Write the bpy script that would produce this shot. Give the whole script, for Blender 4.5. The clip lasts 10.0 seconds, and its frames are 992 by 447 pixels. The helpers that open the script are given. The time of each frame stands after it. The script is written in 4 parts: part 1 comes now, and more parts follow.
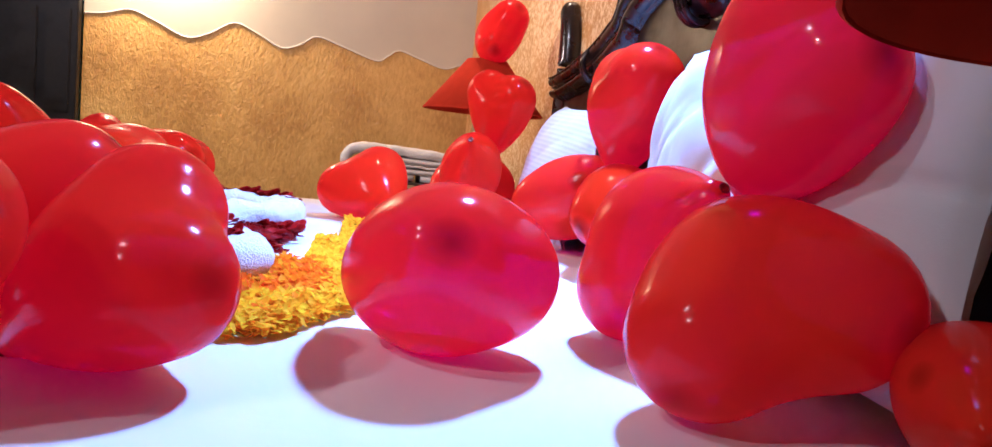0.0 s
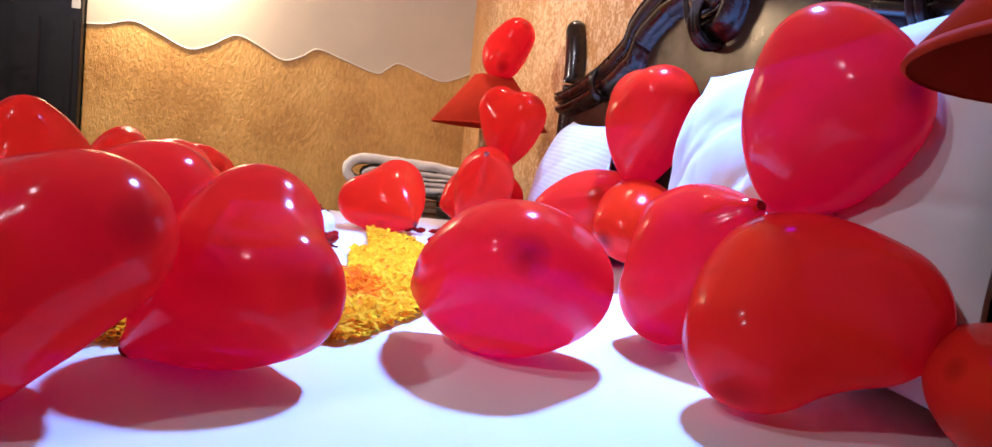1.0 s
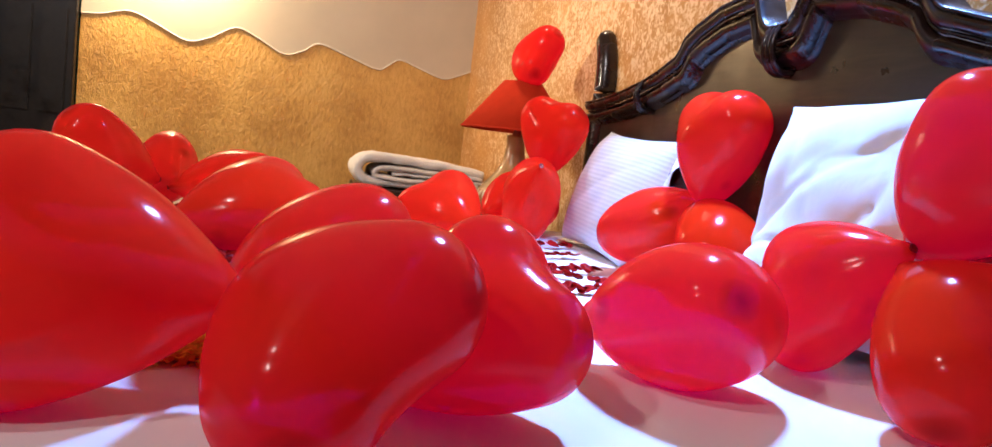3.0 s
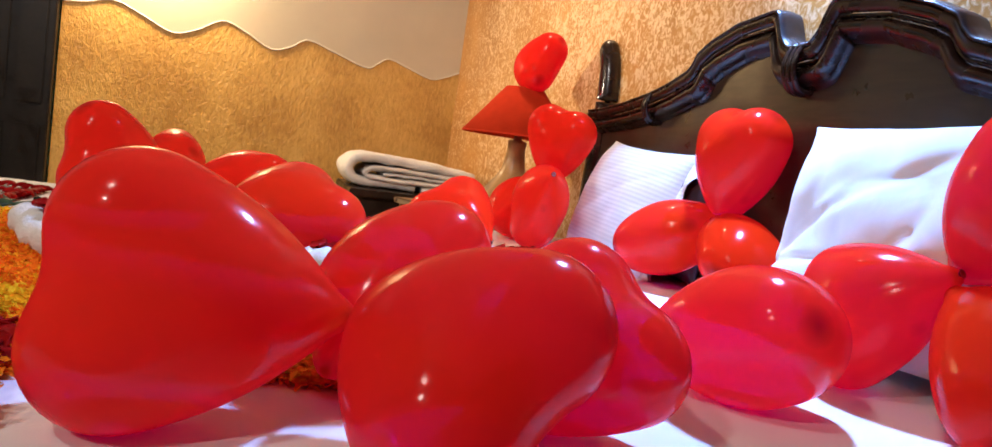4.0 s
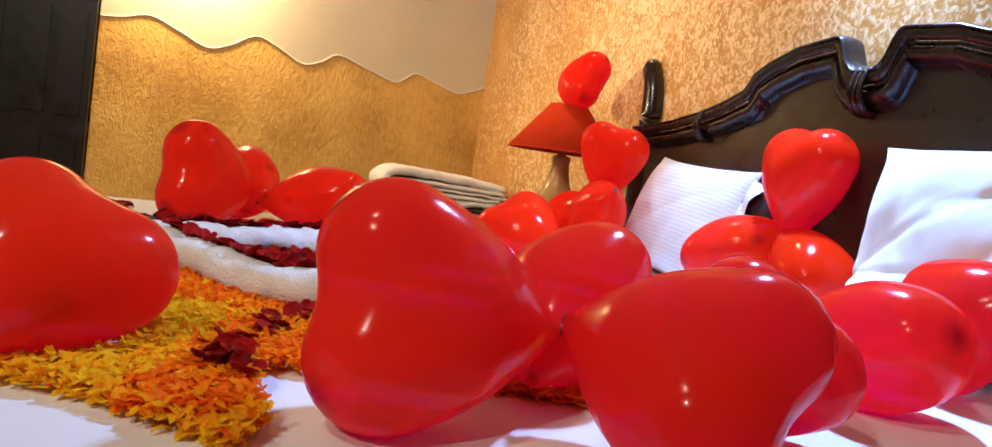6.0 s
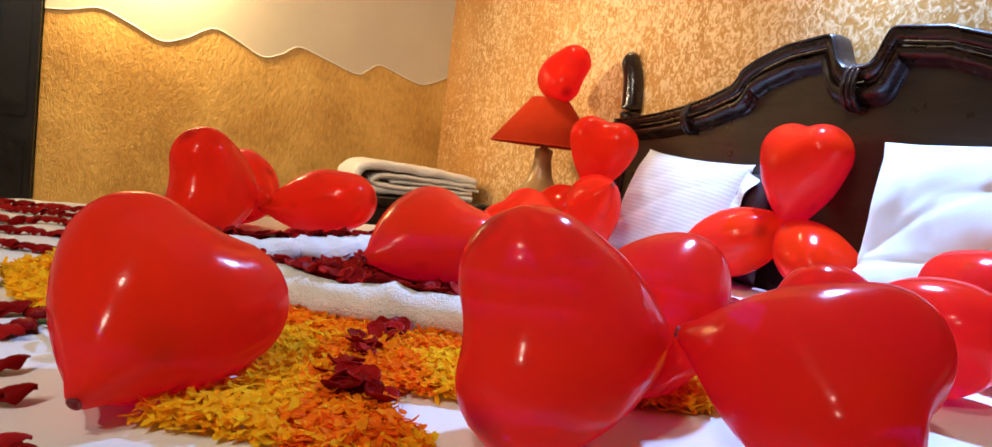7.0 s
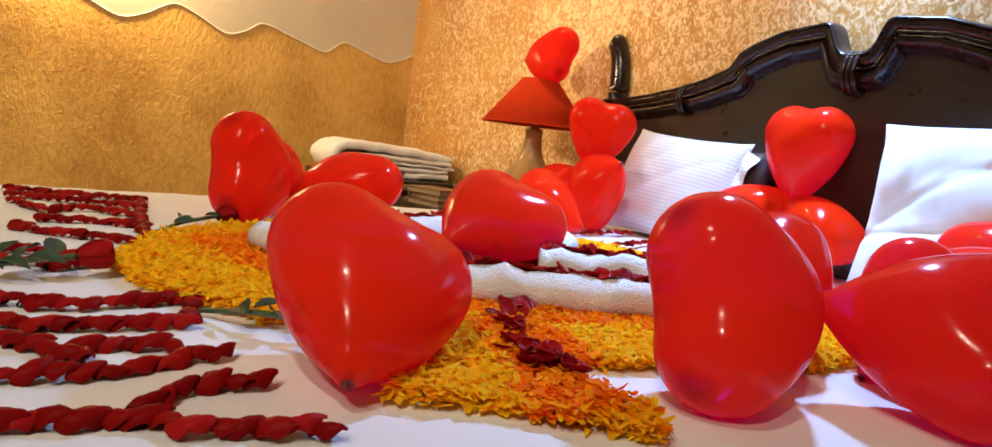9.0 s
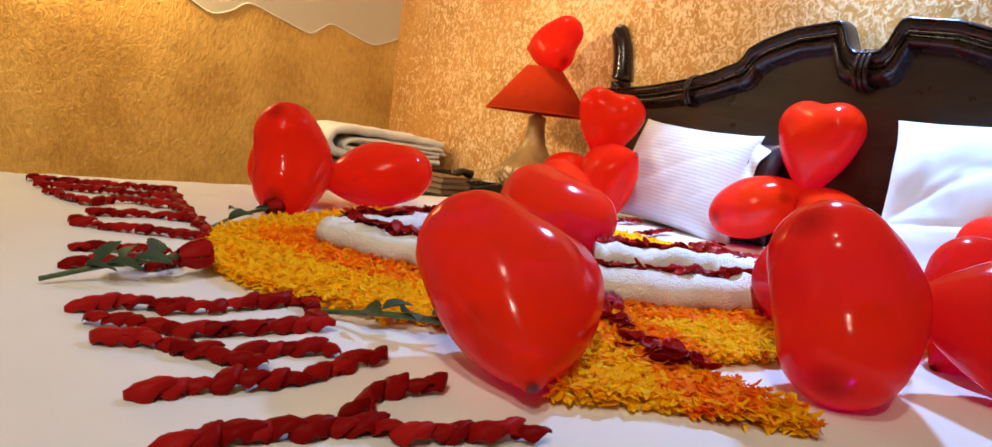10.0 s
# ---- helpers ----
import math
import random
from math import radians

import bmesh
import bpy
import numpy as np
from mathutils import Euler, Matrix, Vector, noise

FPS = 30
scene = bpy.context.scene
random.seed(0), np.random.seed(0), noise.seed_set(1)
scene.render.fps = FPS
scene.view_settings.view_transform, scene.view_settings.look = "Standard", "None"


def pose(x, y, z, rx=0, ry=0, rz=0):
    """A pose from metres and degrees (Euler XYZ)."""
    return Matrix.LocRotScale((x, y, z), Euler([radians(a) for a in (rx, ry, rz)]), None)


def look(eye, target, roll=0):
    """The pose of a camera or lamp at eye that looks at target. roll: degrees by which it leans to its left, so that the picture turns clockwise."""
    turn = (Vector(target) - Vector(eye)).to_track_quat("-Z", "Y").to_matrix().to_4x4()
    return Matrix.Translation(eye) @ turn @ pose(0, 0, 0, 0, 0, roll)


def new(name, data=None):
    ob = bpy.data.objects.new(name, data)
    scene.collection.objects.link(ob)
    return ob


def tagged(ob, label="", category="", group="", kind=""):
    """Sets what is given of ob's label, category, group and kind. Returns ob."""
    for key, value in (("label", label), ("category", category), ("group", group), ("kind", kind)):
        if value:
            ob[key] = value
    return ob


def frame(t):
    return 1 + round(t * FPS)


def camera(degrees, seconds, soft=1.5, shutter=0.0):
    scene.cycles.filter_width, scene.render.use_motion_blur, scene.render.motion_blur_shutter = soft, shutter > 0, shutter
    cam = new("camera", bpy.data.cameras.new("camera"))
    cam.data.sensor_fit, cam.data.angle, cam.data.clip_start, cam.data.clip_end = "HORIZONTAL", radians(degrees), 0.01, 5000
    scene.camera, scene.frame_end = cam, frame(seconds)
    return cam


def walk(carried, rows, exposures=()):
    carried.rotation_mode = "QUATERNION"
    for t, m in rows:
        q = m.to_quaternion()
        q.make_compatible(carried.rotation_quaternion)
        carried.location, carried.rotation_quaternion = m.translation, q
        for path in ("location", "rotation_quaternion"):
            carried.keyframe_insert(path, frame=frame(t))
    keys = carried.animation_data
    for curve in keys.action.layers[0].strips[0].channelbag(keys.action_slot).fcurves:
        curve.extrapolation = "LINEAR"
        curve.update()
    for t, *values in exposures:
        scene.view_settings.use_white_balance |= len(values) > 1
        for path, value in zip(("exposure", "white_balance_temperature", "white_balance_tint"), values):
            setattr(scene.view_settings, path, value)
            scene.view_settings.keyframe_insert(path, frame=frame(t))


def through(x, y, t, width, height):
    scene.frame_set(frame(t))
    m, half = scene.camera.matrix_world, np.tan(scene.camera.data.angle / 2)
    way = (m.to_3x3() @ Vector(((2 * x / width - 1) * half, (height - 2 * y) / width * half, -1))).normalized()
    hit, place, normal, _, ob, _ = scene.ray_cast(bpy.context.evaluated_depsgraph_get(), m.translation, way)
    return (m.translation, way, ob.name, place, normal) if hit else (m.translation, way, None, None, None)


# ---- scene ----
cam = camera(69.5, 10.0)
PATH = [
    (0, (-0.0290, 0.0022, 0.7198), (0.3464, 1.9560, 0.5152), 5.64),
    (0.5, (-0.0560, 0.0010, 0.7190), (0.3396, 1.9509, 0.5156), 7.0),
    (1, (-0.1092, -0.0418, 0.7220), (0.3147, 1.9051, 0.5487), 5.91),
    (1.5, (-0.1606, -0.0569, 0.7330), (0.3247, 1.8789, 0.6014), 5.67),
    (2, (-0.1924, -0.0718, 0.7404), (0.2759, 1.8684, 0.6127), 6.90),
    (2.5, (-0.2471, -0.0405, 0.7391), (0.2694, 1.8839, 0.5661), 6.91),
    (3, (-0.3295, -0.0189, 0.7522), (0.2236, 1.8930, 0.5554), 6.76),
    (3.2, (-0.3653, -0.0236, 0.7605), (0.2124, 1.8805, 0.5593), 7.07),
    (4.3, (-0.4538, 0.0191, 0.7576), (0.2123, 1.8953, 0.5682), 8.63),
    (4.5, (-0.4717, 0.0212, 0.7573), (0.1933, 1.8971, 0.5600), 8.93),
    (5, (-0.5017, 0.0210, 0.7550), (0.1049, 1.9158, 0.5506), 8.46),
    (5.5, (-0.5399, 0.0101, 0.7492), (0.0711, 1.9051, 0.5610), 8.03),
    (5.7, (-0.5667, 0.0056, 0.7480), (0.0662, 1.8953, 0.5802), 8.27),
    (7, (-0.7587, 0.0557, 0.7624), (0.0898, 1.8577, 0.5818), 7.06),
    (7.5, (-0.8130, 0.0808, 0.7641), (0.1174, 1.8395, 0.5605), 8.07),
    (8, (-0.8566, 0.0954, 0.7599), (0.0868, 1.8443, 0.5333), 7.39),
    (8.5, (-0.8939, 0.1043, 0.7537), (0.0588, 1.8486, 0.5312), 7.04),
    (9, (-0.9751, 0.1151, 0.7493), (0.0689, 1.8065, 0.5276), 6.74),
    (9.5, (-1.0498, 0.1434, 0.7523), (-0.0189, 1.8419, 0.5238), 5.92),
    (10, (-1.1270, 0.1856, 0.7558), (0.0320, 1.7942, 0.4928), 7.30),
]
walk(cam, [(t, look(eye, target, roll)) for t, eye, target, roll in PATH],
     [(0, 0.12, 4900, 28), (2.5, 0.1, 5250, 23), (4.5, 0.1, 5750, 16), (7, 0.1, 6000, 11), (10, 0.08, 6300, 10)])

# ---- world, lights ----
world = bpy.data.worlds.new("world")
world.use_nodes = True
scene.world = world
world.node_tree.nodes["Background"].inputs["Color"].default_value = (0.55, 0.62, 0.7, 1)
world.node_tree.nodes["Background"].inputs["Strength"].default_value = 0.035


def area_lamp(name, eye, target, watts, colour, width, height=None):
    data = bpy.data.lights.new(name, "AREA")
    data.energy, data.color = watts, colour
    data.shape, data.size, data.size_y = "RECTANGLE", width, height or width
    ob = new(name, data)
    ob.matrix_world = look(eye, target)
    return ob


COOL, WARM = (0.30, 0.53, 1.0), (1.0, 0.68, 0.32)
area_lamp("headboard_wall_lamp", (0.40, 1.15, 1.74), (0.12, 0.88, 0.55), 14, COOL, 0.09).data.spread = radians(84)
area_lamp("wall_lamp_glow", (-0.9, 3.16, 1.62), (-0.9, 3.3, 1.2), 21, WARM, 0.22, 0.1)
# added warm fill from the foot side, no fixture there; brightens the flecked wall
area_lamp("foot_wall_fill", (-3.1, 2.1, 1.70), (0.45, 2.3, 1.5), 5.8, (1.0, 0.74, 0.42), 0.16).data.spread = radians(44)
# second invented fill, from above, to lift the wall behind the lamp
area_lamp("wall_top_fill", (0.16, 2.10, 2.5), (0.50, 2.0, 1.3), 4, (1.0, 0.70, 0.36), 0.15).data.spread = radians(80)
for eye, target, watts in (((-2.45, -0.95, 2.6), (-0.6, 1.9, 0.3), 10), ((-1.75, -0.1, 2.6), (-0.2, 3.0, 0.6), 11)):
    lamp = area_lamp("ceiling_light", eye, target, watts, (1.0, 0.86, 0.66), 0.16)
    lamp.data.shape, lamp.data.spread = "DISK", radians(115)

# ---- materials ----


def material(name):
    m = bpy.data.materials.new(name)
    m.use_nodes = True
    nt = m.node_tree
    return m, nt, nt.nodes["Principled BSDF"]


def node(nt, kind, **values):
    n = nt.nodes.new(kind)
    for key, value in values.items():
        n.inputs[key.replace("_", " ")].default_value = value
    return n


def coords(nt, scale=(1, 1, 1), which="Object"):
    tc = nt.nodes.new("ShaderNodeTexCoord")
    mp = nt.nodes.new("ShaderNodeMapping")
    mp.inputs["Scale"].default_value = scale
    nt.links.new(tc.outputs[which], mp.inputs["Vector"])
    return mp.outputs["Vector"]


def ramp(nt, source, stops):
    r = nt.nodes.new("ShaderNodeValToRGB")
    els = r.color_ramp.elements
    while len(els) < len(stops):
        els.new(0.5)
    for el, (at, colour) in zip(els, stops):
        el.position, el.color = at, (*colour, 1)
    nt.links.new(source, r.inputs["Fac"])
    return r.outputs["Color"]


def bump(nt, source, bsdf, strength, distance, normal=None):
    b = nt.nodes.new("ShaderNodeBump")
    b.inputs["Strength"].default_value, b.inputs["Distance"].default_value = strength, distance
    nt.links.new(source, b.inputs["Height"])
    if normal:
        nt.links.new(normal, b.inputs["Normal"])
    nt.links.new(b.outputs["Normal"], bsdf.inputs["Normal"])
    return b.outputs["Normal"]


def noise_tex(nt, vec, scale, detail=4, rough=0.55, distort=0.0):
    n = node(nt, "ShaderNodeTexNoise", Scale=scale, Detail=detail, Roughness=rough, Distortion=distort)
    nt.links.new(vec, n.inputs["Vector"])
    return n.outputs["Fac"]


def mix_value(nt, a, b, op="ADD", factor=None):
    n = nt.nodes.new("ShaderNodeMath")
    n.operation = op
    nt.links.new(a, n.inputs[0])
    if hasattr(b, "links"):
        nt.links.new(b, n.inputs[1])
    else:
        n.inputs[1].default_value = b
    return n.outputs[0]


def plain(name, colour, rough=0.5, metal=0.0, spread=0.12, scale=12, relief=0.0, relief_scale=200, coat=0.0):
    m, nt, b = material(name)
    v = coords(nt)
    dark = tuple(c * (1 - spread) for c in colour)
    light = tuple(min(1, c * (1 + spread)) for c in colour)
    nt.links.new(ramp(nt, noise_tex(nt, v, scale), [(0.3, dark), (0.7, light)]), b.inputs["Base Color"])
    b.inputs["Roughness"].default_value, b.inputs["Metallic"].default_value = rough, metal
    b.inputs["Coat Weight"].default_value = coat
    if relief:
        bump(nt, noise_tex(nt, v, relief_scale), b, relief, 0.002)
    return m


def balloon_material():
    """Thin latex skin: glossy, tinted, lets some light through; thicker and darker at the lobe tips."""
    m, nt, b = material("balloon_latex")
    info = nt.nodes.new("ShaderNodeObjectInfo")
    skin = ramp(nt, info.outputs["Random"], [(0.0, (0.84, 0.030, 0.002)), (1.0, (0.92, 0.042, 0.003))])
    tc = nt.nodes.new("ShaderNodeTexCoord")
    fold = nt.nodes.new("ShaderNodeVectorMath")
    fold.operation = "ABSOLUTE"
    nt.links.new(tc.outputs["Object"], fold.inputs[0])
    tip = nt.nodes.new("ShaderNodeVectorMath")
    tip.operation = "DISTANCE"
    tip.inputs[1].default_value = (0.33, 0.0, 0.37)
    nt.links.new(fold.outputs[0], tip.inputs[0])
    thick = ramp(nt, tip.outputs["Value"], [(0.02, (0.28, 0.28, 0.28)), (0.06, (0.62, 0.62, 0.62)), (0.115, (1, 1, 1))])
    mul = nt.nodes.new("ShaderNodeMix")
    mul.data_type, mul.blend_type = "RGBA", "MULTIPLY"
    mul.inputs["Factor"].default_value = 1.0
    nt.links.new(skin, mul.inputs["A"])
    nt.links.new(thick, mul.inputs["B"])
    nt.links.new(mul.outputs["Result"], b.inputs["Base Color"])
    b.inputs["Roughness"].default_value = 0.14
    b.inputs["Specular IOR Level"].default_value = 0.17
    b.inputs["Coat Weight"].default_value = 0.08
    b.inputs["Coat Roughness"].default_value = 0.04
    bump(nt, noise_tex(nt, coords(nt), 22, 2), b, 0.04, 0.004)
    glow = nt.nodes.new("ShaderNodeBsdfTranslucent")
    tint = nt.nodes.new("ShaderNodeMix")
    tint.data_type, tint.blend_type = "RGBA", "MULTIPLY"
    tint.inputs["Factor"].default_value = 1.0
    tint.inputs["A"].default_value = (1.0, 0.030, 0.075, 1)
    nt.links.new(thick, tint.inputs["B"])
    nt.links.new(tint.outputs["Result"], glow.inputs["Color"])
    clear = node(nt, "ShaderNodeBsdfTransparent", Color=(1.0, 0.05, 0.66, 1))
    one = nt.nodes.new("ShaderNodeMixShader")
    one.inputs["Fac"].default_value = 0.42
    nt.links.new(b.outputs[0], one.inputs[1])
    nt.links.new(glow.outputs[0], one.inputs[2])
    two = nt.nodes.new("ShaderNodeMixShader")
    two.inputs["Fac"].default_value = 0.16
    nt.links.new(one.outputs[0], two.inputs[1])
    nt.links.new(clear.outputs[0], two.inputs[2])
    nt.links.new(two.outputs[0], nt.nodes["Material Output"].inputs["Surface"])
    return m


def flecked_wall_material():
    """Gold-tan wall paint with cream roller flecks."""
    m, nt, b = material("flecked_gold_paint")
    v = coords(nt, (1, 1, 0.80))
    base = ramp(nt, noise_tex(nt, v, 6, 5), [(0.3, (0.46, 0.21, 0.04)), (0.7, (0.62, 0.32, 0.085))])
    fleck = noise_tex(nt, v, 58, 3.5, 0.55, 1.5)
    patch = noise_tex(nt, v, 2.2, 2)
    sep = nt.nodes.new("ShaderNodeSeparateXYZ")
    nt.links.new(coords(nt), sep.inputs[0])
    fade = nt.nodes.new("ShaderNodeMapRange")
    for key, value in (("From Min", 2.4), ("From Max", 3.3), ("To Min", 0.0), ("To Max", 0.09)):
        fade.inputs[key].default_value = value
    nt.links.new(sep.outputs["Y"], fade.inputs["Value"])
    both = mix_value(nt, mix_value(nt, fleck, mix_value(nt, patch, 0.30, "MULTIPLY")), fade.outputs[0], "SUBTRACT")
    mask = ramp(nt, both, [(0.60, (0, 0, 0)), (0.655, (0.45, 0.45, 0.45)), (0.69, (0.5, 0.5, 0.5)), (0.74, (1, 1, 1))])
    mixer = nt.nodes.new("ShaderNodeMix")
    mixer.data_type = "RGBA"
    nt.links.new(mask, mixer.inputs["Factor"])
    nt.links.new(base, mixer.inputs["A"])
    mixer.inputs["B"].default_value = (0.84, 0.63, 0.36, 1)
    nt.links.new(mixer.outputs["Result"], b.inputs["Base Color"])
    b.inputs["Roughness"].default_value = 0.42
    bump(nt, fleck, b, 0.35, 0.004)
    return m


def scratched_wall_material():
    """Brown-gold plaster with vertical raked relief."""
    m, nt, b = material("raked_gold_plaster")
    v = coords(nt, (1, 1, 0.40))
    streak = noise_tex(nt, v, 70, 3, 0.6, 0.8)
    blot = noise_tex(nt, coords(nt), 3.0, 4)
    both = mix_value(nt, mix_value(nt, streak, 0.40, "MULTIPLY"), mix_value(nt, blot, 0.60, "MULTIPLY"))
    nt.links.new(ramp(nt, both, [(0.38, (0.50, 0.27, 0.05)), (0.5, (0.66, 0.39, 0.085)), (0.62, (0.78, 0.50, 0.13))]), b.inputs["Base Color"])
    b.inputs["Roughness"].default_value = 0.36
    worm = noise_tex(nt, coords(nt, (1, 1, 0.6)), 70, 3, 0.6, 1.0)
    n1 = bump(nt, streak, b, 0.35, 0.005)
    bump(nt, worm, b, 0.70, 0.007, n1)
    return m


def sheet_material(name, stripes=False, tint=(0.80, 0.80, 0.80), folds=0.22):
    m, nt, b = material(name)
    v = coords(nt)
    nt.links.new(ramp(nt, noise_tex(nt, v, 5), [(0.3, tuple(c * 0.95 for c in tint)), (0.7, tint)]), b.inputs["Base Color"])
    b.inputs["Roughness"].default_value = 0.85
    b.inputs["Sheen Weight"].default_value = 0.1
    fold = noise_tex(nt, v, 9, 3, 0.5, 0.6)
    n1 = bump(nt, fold, b, folds, 0.012)
    weave = noise_tex(nt, v, 900, 2)
    n2 = bump(nt, weave, b, 0.15, 0.001, n1)
    if stripes:
        w = node(nt, "ShaderNodeTexWave", Scale=32.0, Distortion=0.0)
        w.bands_direction = "Z"
        nt.links.new(v, w.inputs["Vector"])
        bump(nt, w.outputs["Fac"], b, 0.15, 0.0015, n2)
        nt.links.new(ramp(nt, w.outputs["Fac"], [(0.45, (0.70, 0.74, 0.78)), (0.75, (0.62, 0.66, 0.72))]), b.inputs["Base Color"])
    return m


def flowered_glaze_material():
    """Brown glaze covered with cream painted petals."""
    m, nt, b = material("flowered_brown_glaze")
    v = coords(nt)
    cell = node(nt, "ShaderNodeTexVoronoi", Scale=42.0)
    cell.feature = "DISTANCE_TO_EDGE"
    nt.links.new(v, cell.inputs["Vector"])
    tone = ramp(nt, cell.outputs["Distance"], [(0.10, (0.30, 0.13, 0.03)), (0.20, (0.62, 0.50, 0.33))])
    nt.links.new(tone, b.inputs["Base Color"])
    b.inputs["Roughness"].default_value, b.inputs["Coat Weight"].default_value = 0.35, 0.4
    bump(nt, cell.outputs["Distance"], b, 0.2, 0.004)
    return m


def terry_material():
    m, nt, b = material("white_terry")
    v = coords(nt)
    nt.links.new(ramp(nt, noise_tex(nt, v, 30), [(0.3, (0.78, 0.77, 0.74)), (0.7, (0.87, 0.86, 0.84))]), b.inputs["Base Color"])
    b.inputs["Roughness"].default_value = 0.95
    n1 = bump(nt, noise_tex(nt, v, 420, 3), b, 0.9, 0.004)
    bump(nt, noise_tex(nt, v, 40, 3), b, 0.5, 0.008, n1)
    return m


def wood_material(name, dark, light, rough=0.25, coat=0.5):
    m, nt, b = material(name)
    v = coords(nt, (6, 1.0, 6))
    grain = noise_tex(nt, v, 9, 6, 0.6, 0.8)
    nt.links.new(ramp(nt, grain, [(0.3, dark), (0.7, light)]), b.inputs["Base Color"])
    b.inputs["Coat Weight"].default_value, b.inputs["Coat Roughness"].default_value = coat, 0.12
    b.inputs["Specular IOR Level"].default_value = 0.35
    nt.links.new(ramp(nt, noise_tex(nt, coords(nt), 14, 4), [(0.3, (rough * 0.7,) * 3), (0.7, (rough * 1.5,) * 3)]), b.inputs["Roughness"])
    bump(nt, noise_tex(nt, coords(nt), 90, 3), b, 0.06, 0.002)
    return m


def petal_material(name, stops, rough=0.5, through=0.25):
    """Petals; each loose piece takes its own tone."""
    m, nt, b = material(name)
    geo = nt.nodes.new("ShaderNodeNewGeometry")
    info = nt.nodes.new("ShaderNodeObjectInfo")
    tone = mix_value(nt, mix_value(nt, geo.outputs["Random Per Island"], info.outputs["Random"]), 1.0, "FRACT")
    colour = ramp(nt, tone, stops)
    nt.links.new(colour, b.inputs["Base Color"])
    b.inputs["Roughness"].default_value = rough
    b.inputs["Specular IOR Level"].default_value = 0.05
    bump(nt, noise_tex(nt, coords(nt), 160, 3), b, 0.25, 0.002)
    glow = nt.nodes.new("ShaderNodeBsdfTranslucent")
    nt.links.new(colour, glow.inputs["Color"])
    one = nt.nodes.new("ShaderNodeMixShader")
    one.inputs["Fac"].default_value = through
    nt.links.new(b.outputs[0], one.inputs[1])
    nt.links.new(glow.outputs[0], one.inputs[2])
    nt.links.new(one.outputs[0], nt.nodes["Material Output"].inputs["Surface"])
    return m


LATEX = balloon_material()
LATEX_KNOT = plain("balloon_knot_latex", (0.20, 0.003, 0.004), 0.35)
FLECK = flecked_wall_material()
RAKED = scratched_wall_material()
CREAM = plain("cream_wall_paint", (0.62, 0.56, 0.42), 0.55, spread=0.05, scale=4, relief=0.12, relief_scale=160)
BEAD = plain("white_bead_paint", (0.78, 0.74, 0.62), 0.5)
WHITE_CEIL = plain("ceiling_paint", (0.78, 0.75, 0.68), 0.8)
TILE = plain("floor_tile", (0.42, 0.34, 0.26), 0.3, scale=3)
CYAN = plain("pale_cyan_paint", (0.42, 0.86, 0.95), 0.6, scale=3)
SHEET = sheet_material("white_cotton_sheet")
PILLOW = sheet_material("white_striped_cotton", stripes=True, folds=0.07)
TERRY = terry_material()
GREY_TERRY = plain("grey_terry", (0.72, 0.69, 0.65), 0.95, relief=0.8, relief_scale=400)
DARK_WOOD = wood_material("dark_polished_wood", (0.009, 0.0045, 0.004), (0.026, 0.012, 0.009), 0.25, 0.18)
PANEL_WOOD = wood_material("worn_dark_panel_wood", (0.020, 0.011, 0.007), (0.042, 0.024, 0.015), 0.36, 0.3)
DOOR_WOOD = wood_material("black_brown_door_wood", (0.004, 0.003, 0.0025), (0.010, 0.0075, 0.006), 0.4, 0.2)
TABLE_WOOD = wood_material("dark_table_wood", (0.012, 0.007, 0.005), (0.03, 0.018, 0.012), 0.35, 0.3)
SHADE = plain("red_lampshade_cloth", (0.46, 0.032, 0.005), 0.9, spread=0.06, scale=40, relief=0.12, relief_scale=300)
SHADE.node_tree.nodes["Principled BSDF"].inputs["Specular IOR Level"].default_value = 0.08
LAMP_GOLD = plain("tan_glazed_ceramic", (0.42, 0.25, 0.09), 0.3, spread=0.3, scale=18, coat=0.4)
LAMP_BROWN = flowered_glaze_material()
BRASS = plain("dull_brass", (0.5, 0.36, 0.14), 0.35, metal=0.9)
COVER = plain("tan_card_cover", (0.17, 0.095, 0.045), 0.6, spread=0.2, scale=30, relief=0.2, relief_scale=150)
PAGES = plain("yellowed_page_edges", (0.30, 0.21, 0.12), 0.85, spread=0.15, scale=260)
BLACK_PLASTIC = plain("black_plastic", (0.012, 0.012, 0.013), 0.3)
PAPER = plain("pale_paper", (0.62, 0.64, 0.58), 0.7)
# white cotton; its bluish tint is cool lamp light put into the colour
COTTON = sheet_material("plain_white_cotton", tint=(0.67, 0.71, 0.74), folds=0.16)
SATIN = plain("navy_brown_satin", (0.045, 0.035, 0.05), 0.3)
RED_PETAL = petal_material("red_rose_petal", [(0.0, (0.22, 0.003, 0.003)), (0.5, (0.34, 0.007, 0.006)), (1.0, (0.48, 0.014, 0.012))], 0.42, 0.28)
YELLOW_PETAL = petal_material("yellow_marigold_petal", [(0.0, (0.98, 0.50, 0.003)), (0.5, (1.0, 0.61, 0.005)), (1.0, (1.0, 0.74, 0.015))], 0.6, 0.5)
ORANGE_PETAL = petal_material("orange_marigold_petal", [(0.0, (0.92, 0.17, 0.002)), (0.5, (1.0, 0.28, 0.002)), (1.0, (1.0, 0.46, 0.004))], 0.6, 0.5)
LEAF = plain("rose_leaf", (0.022, 0.048, 0.016), 0.6, spread=0.3, scale=60)
STEM = plain("rose_stem", (0.06, 0.10, 0.03), 0.5, spread=0.3, scale=80)

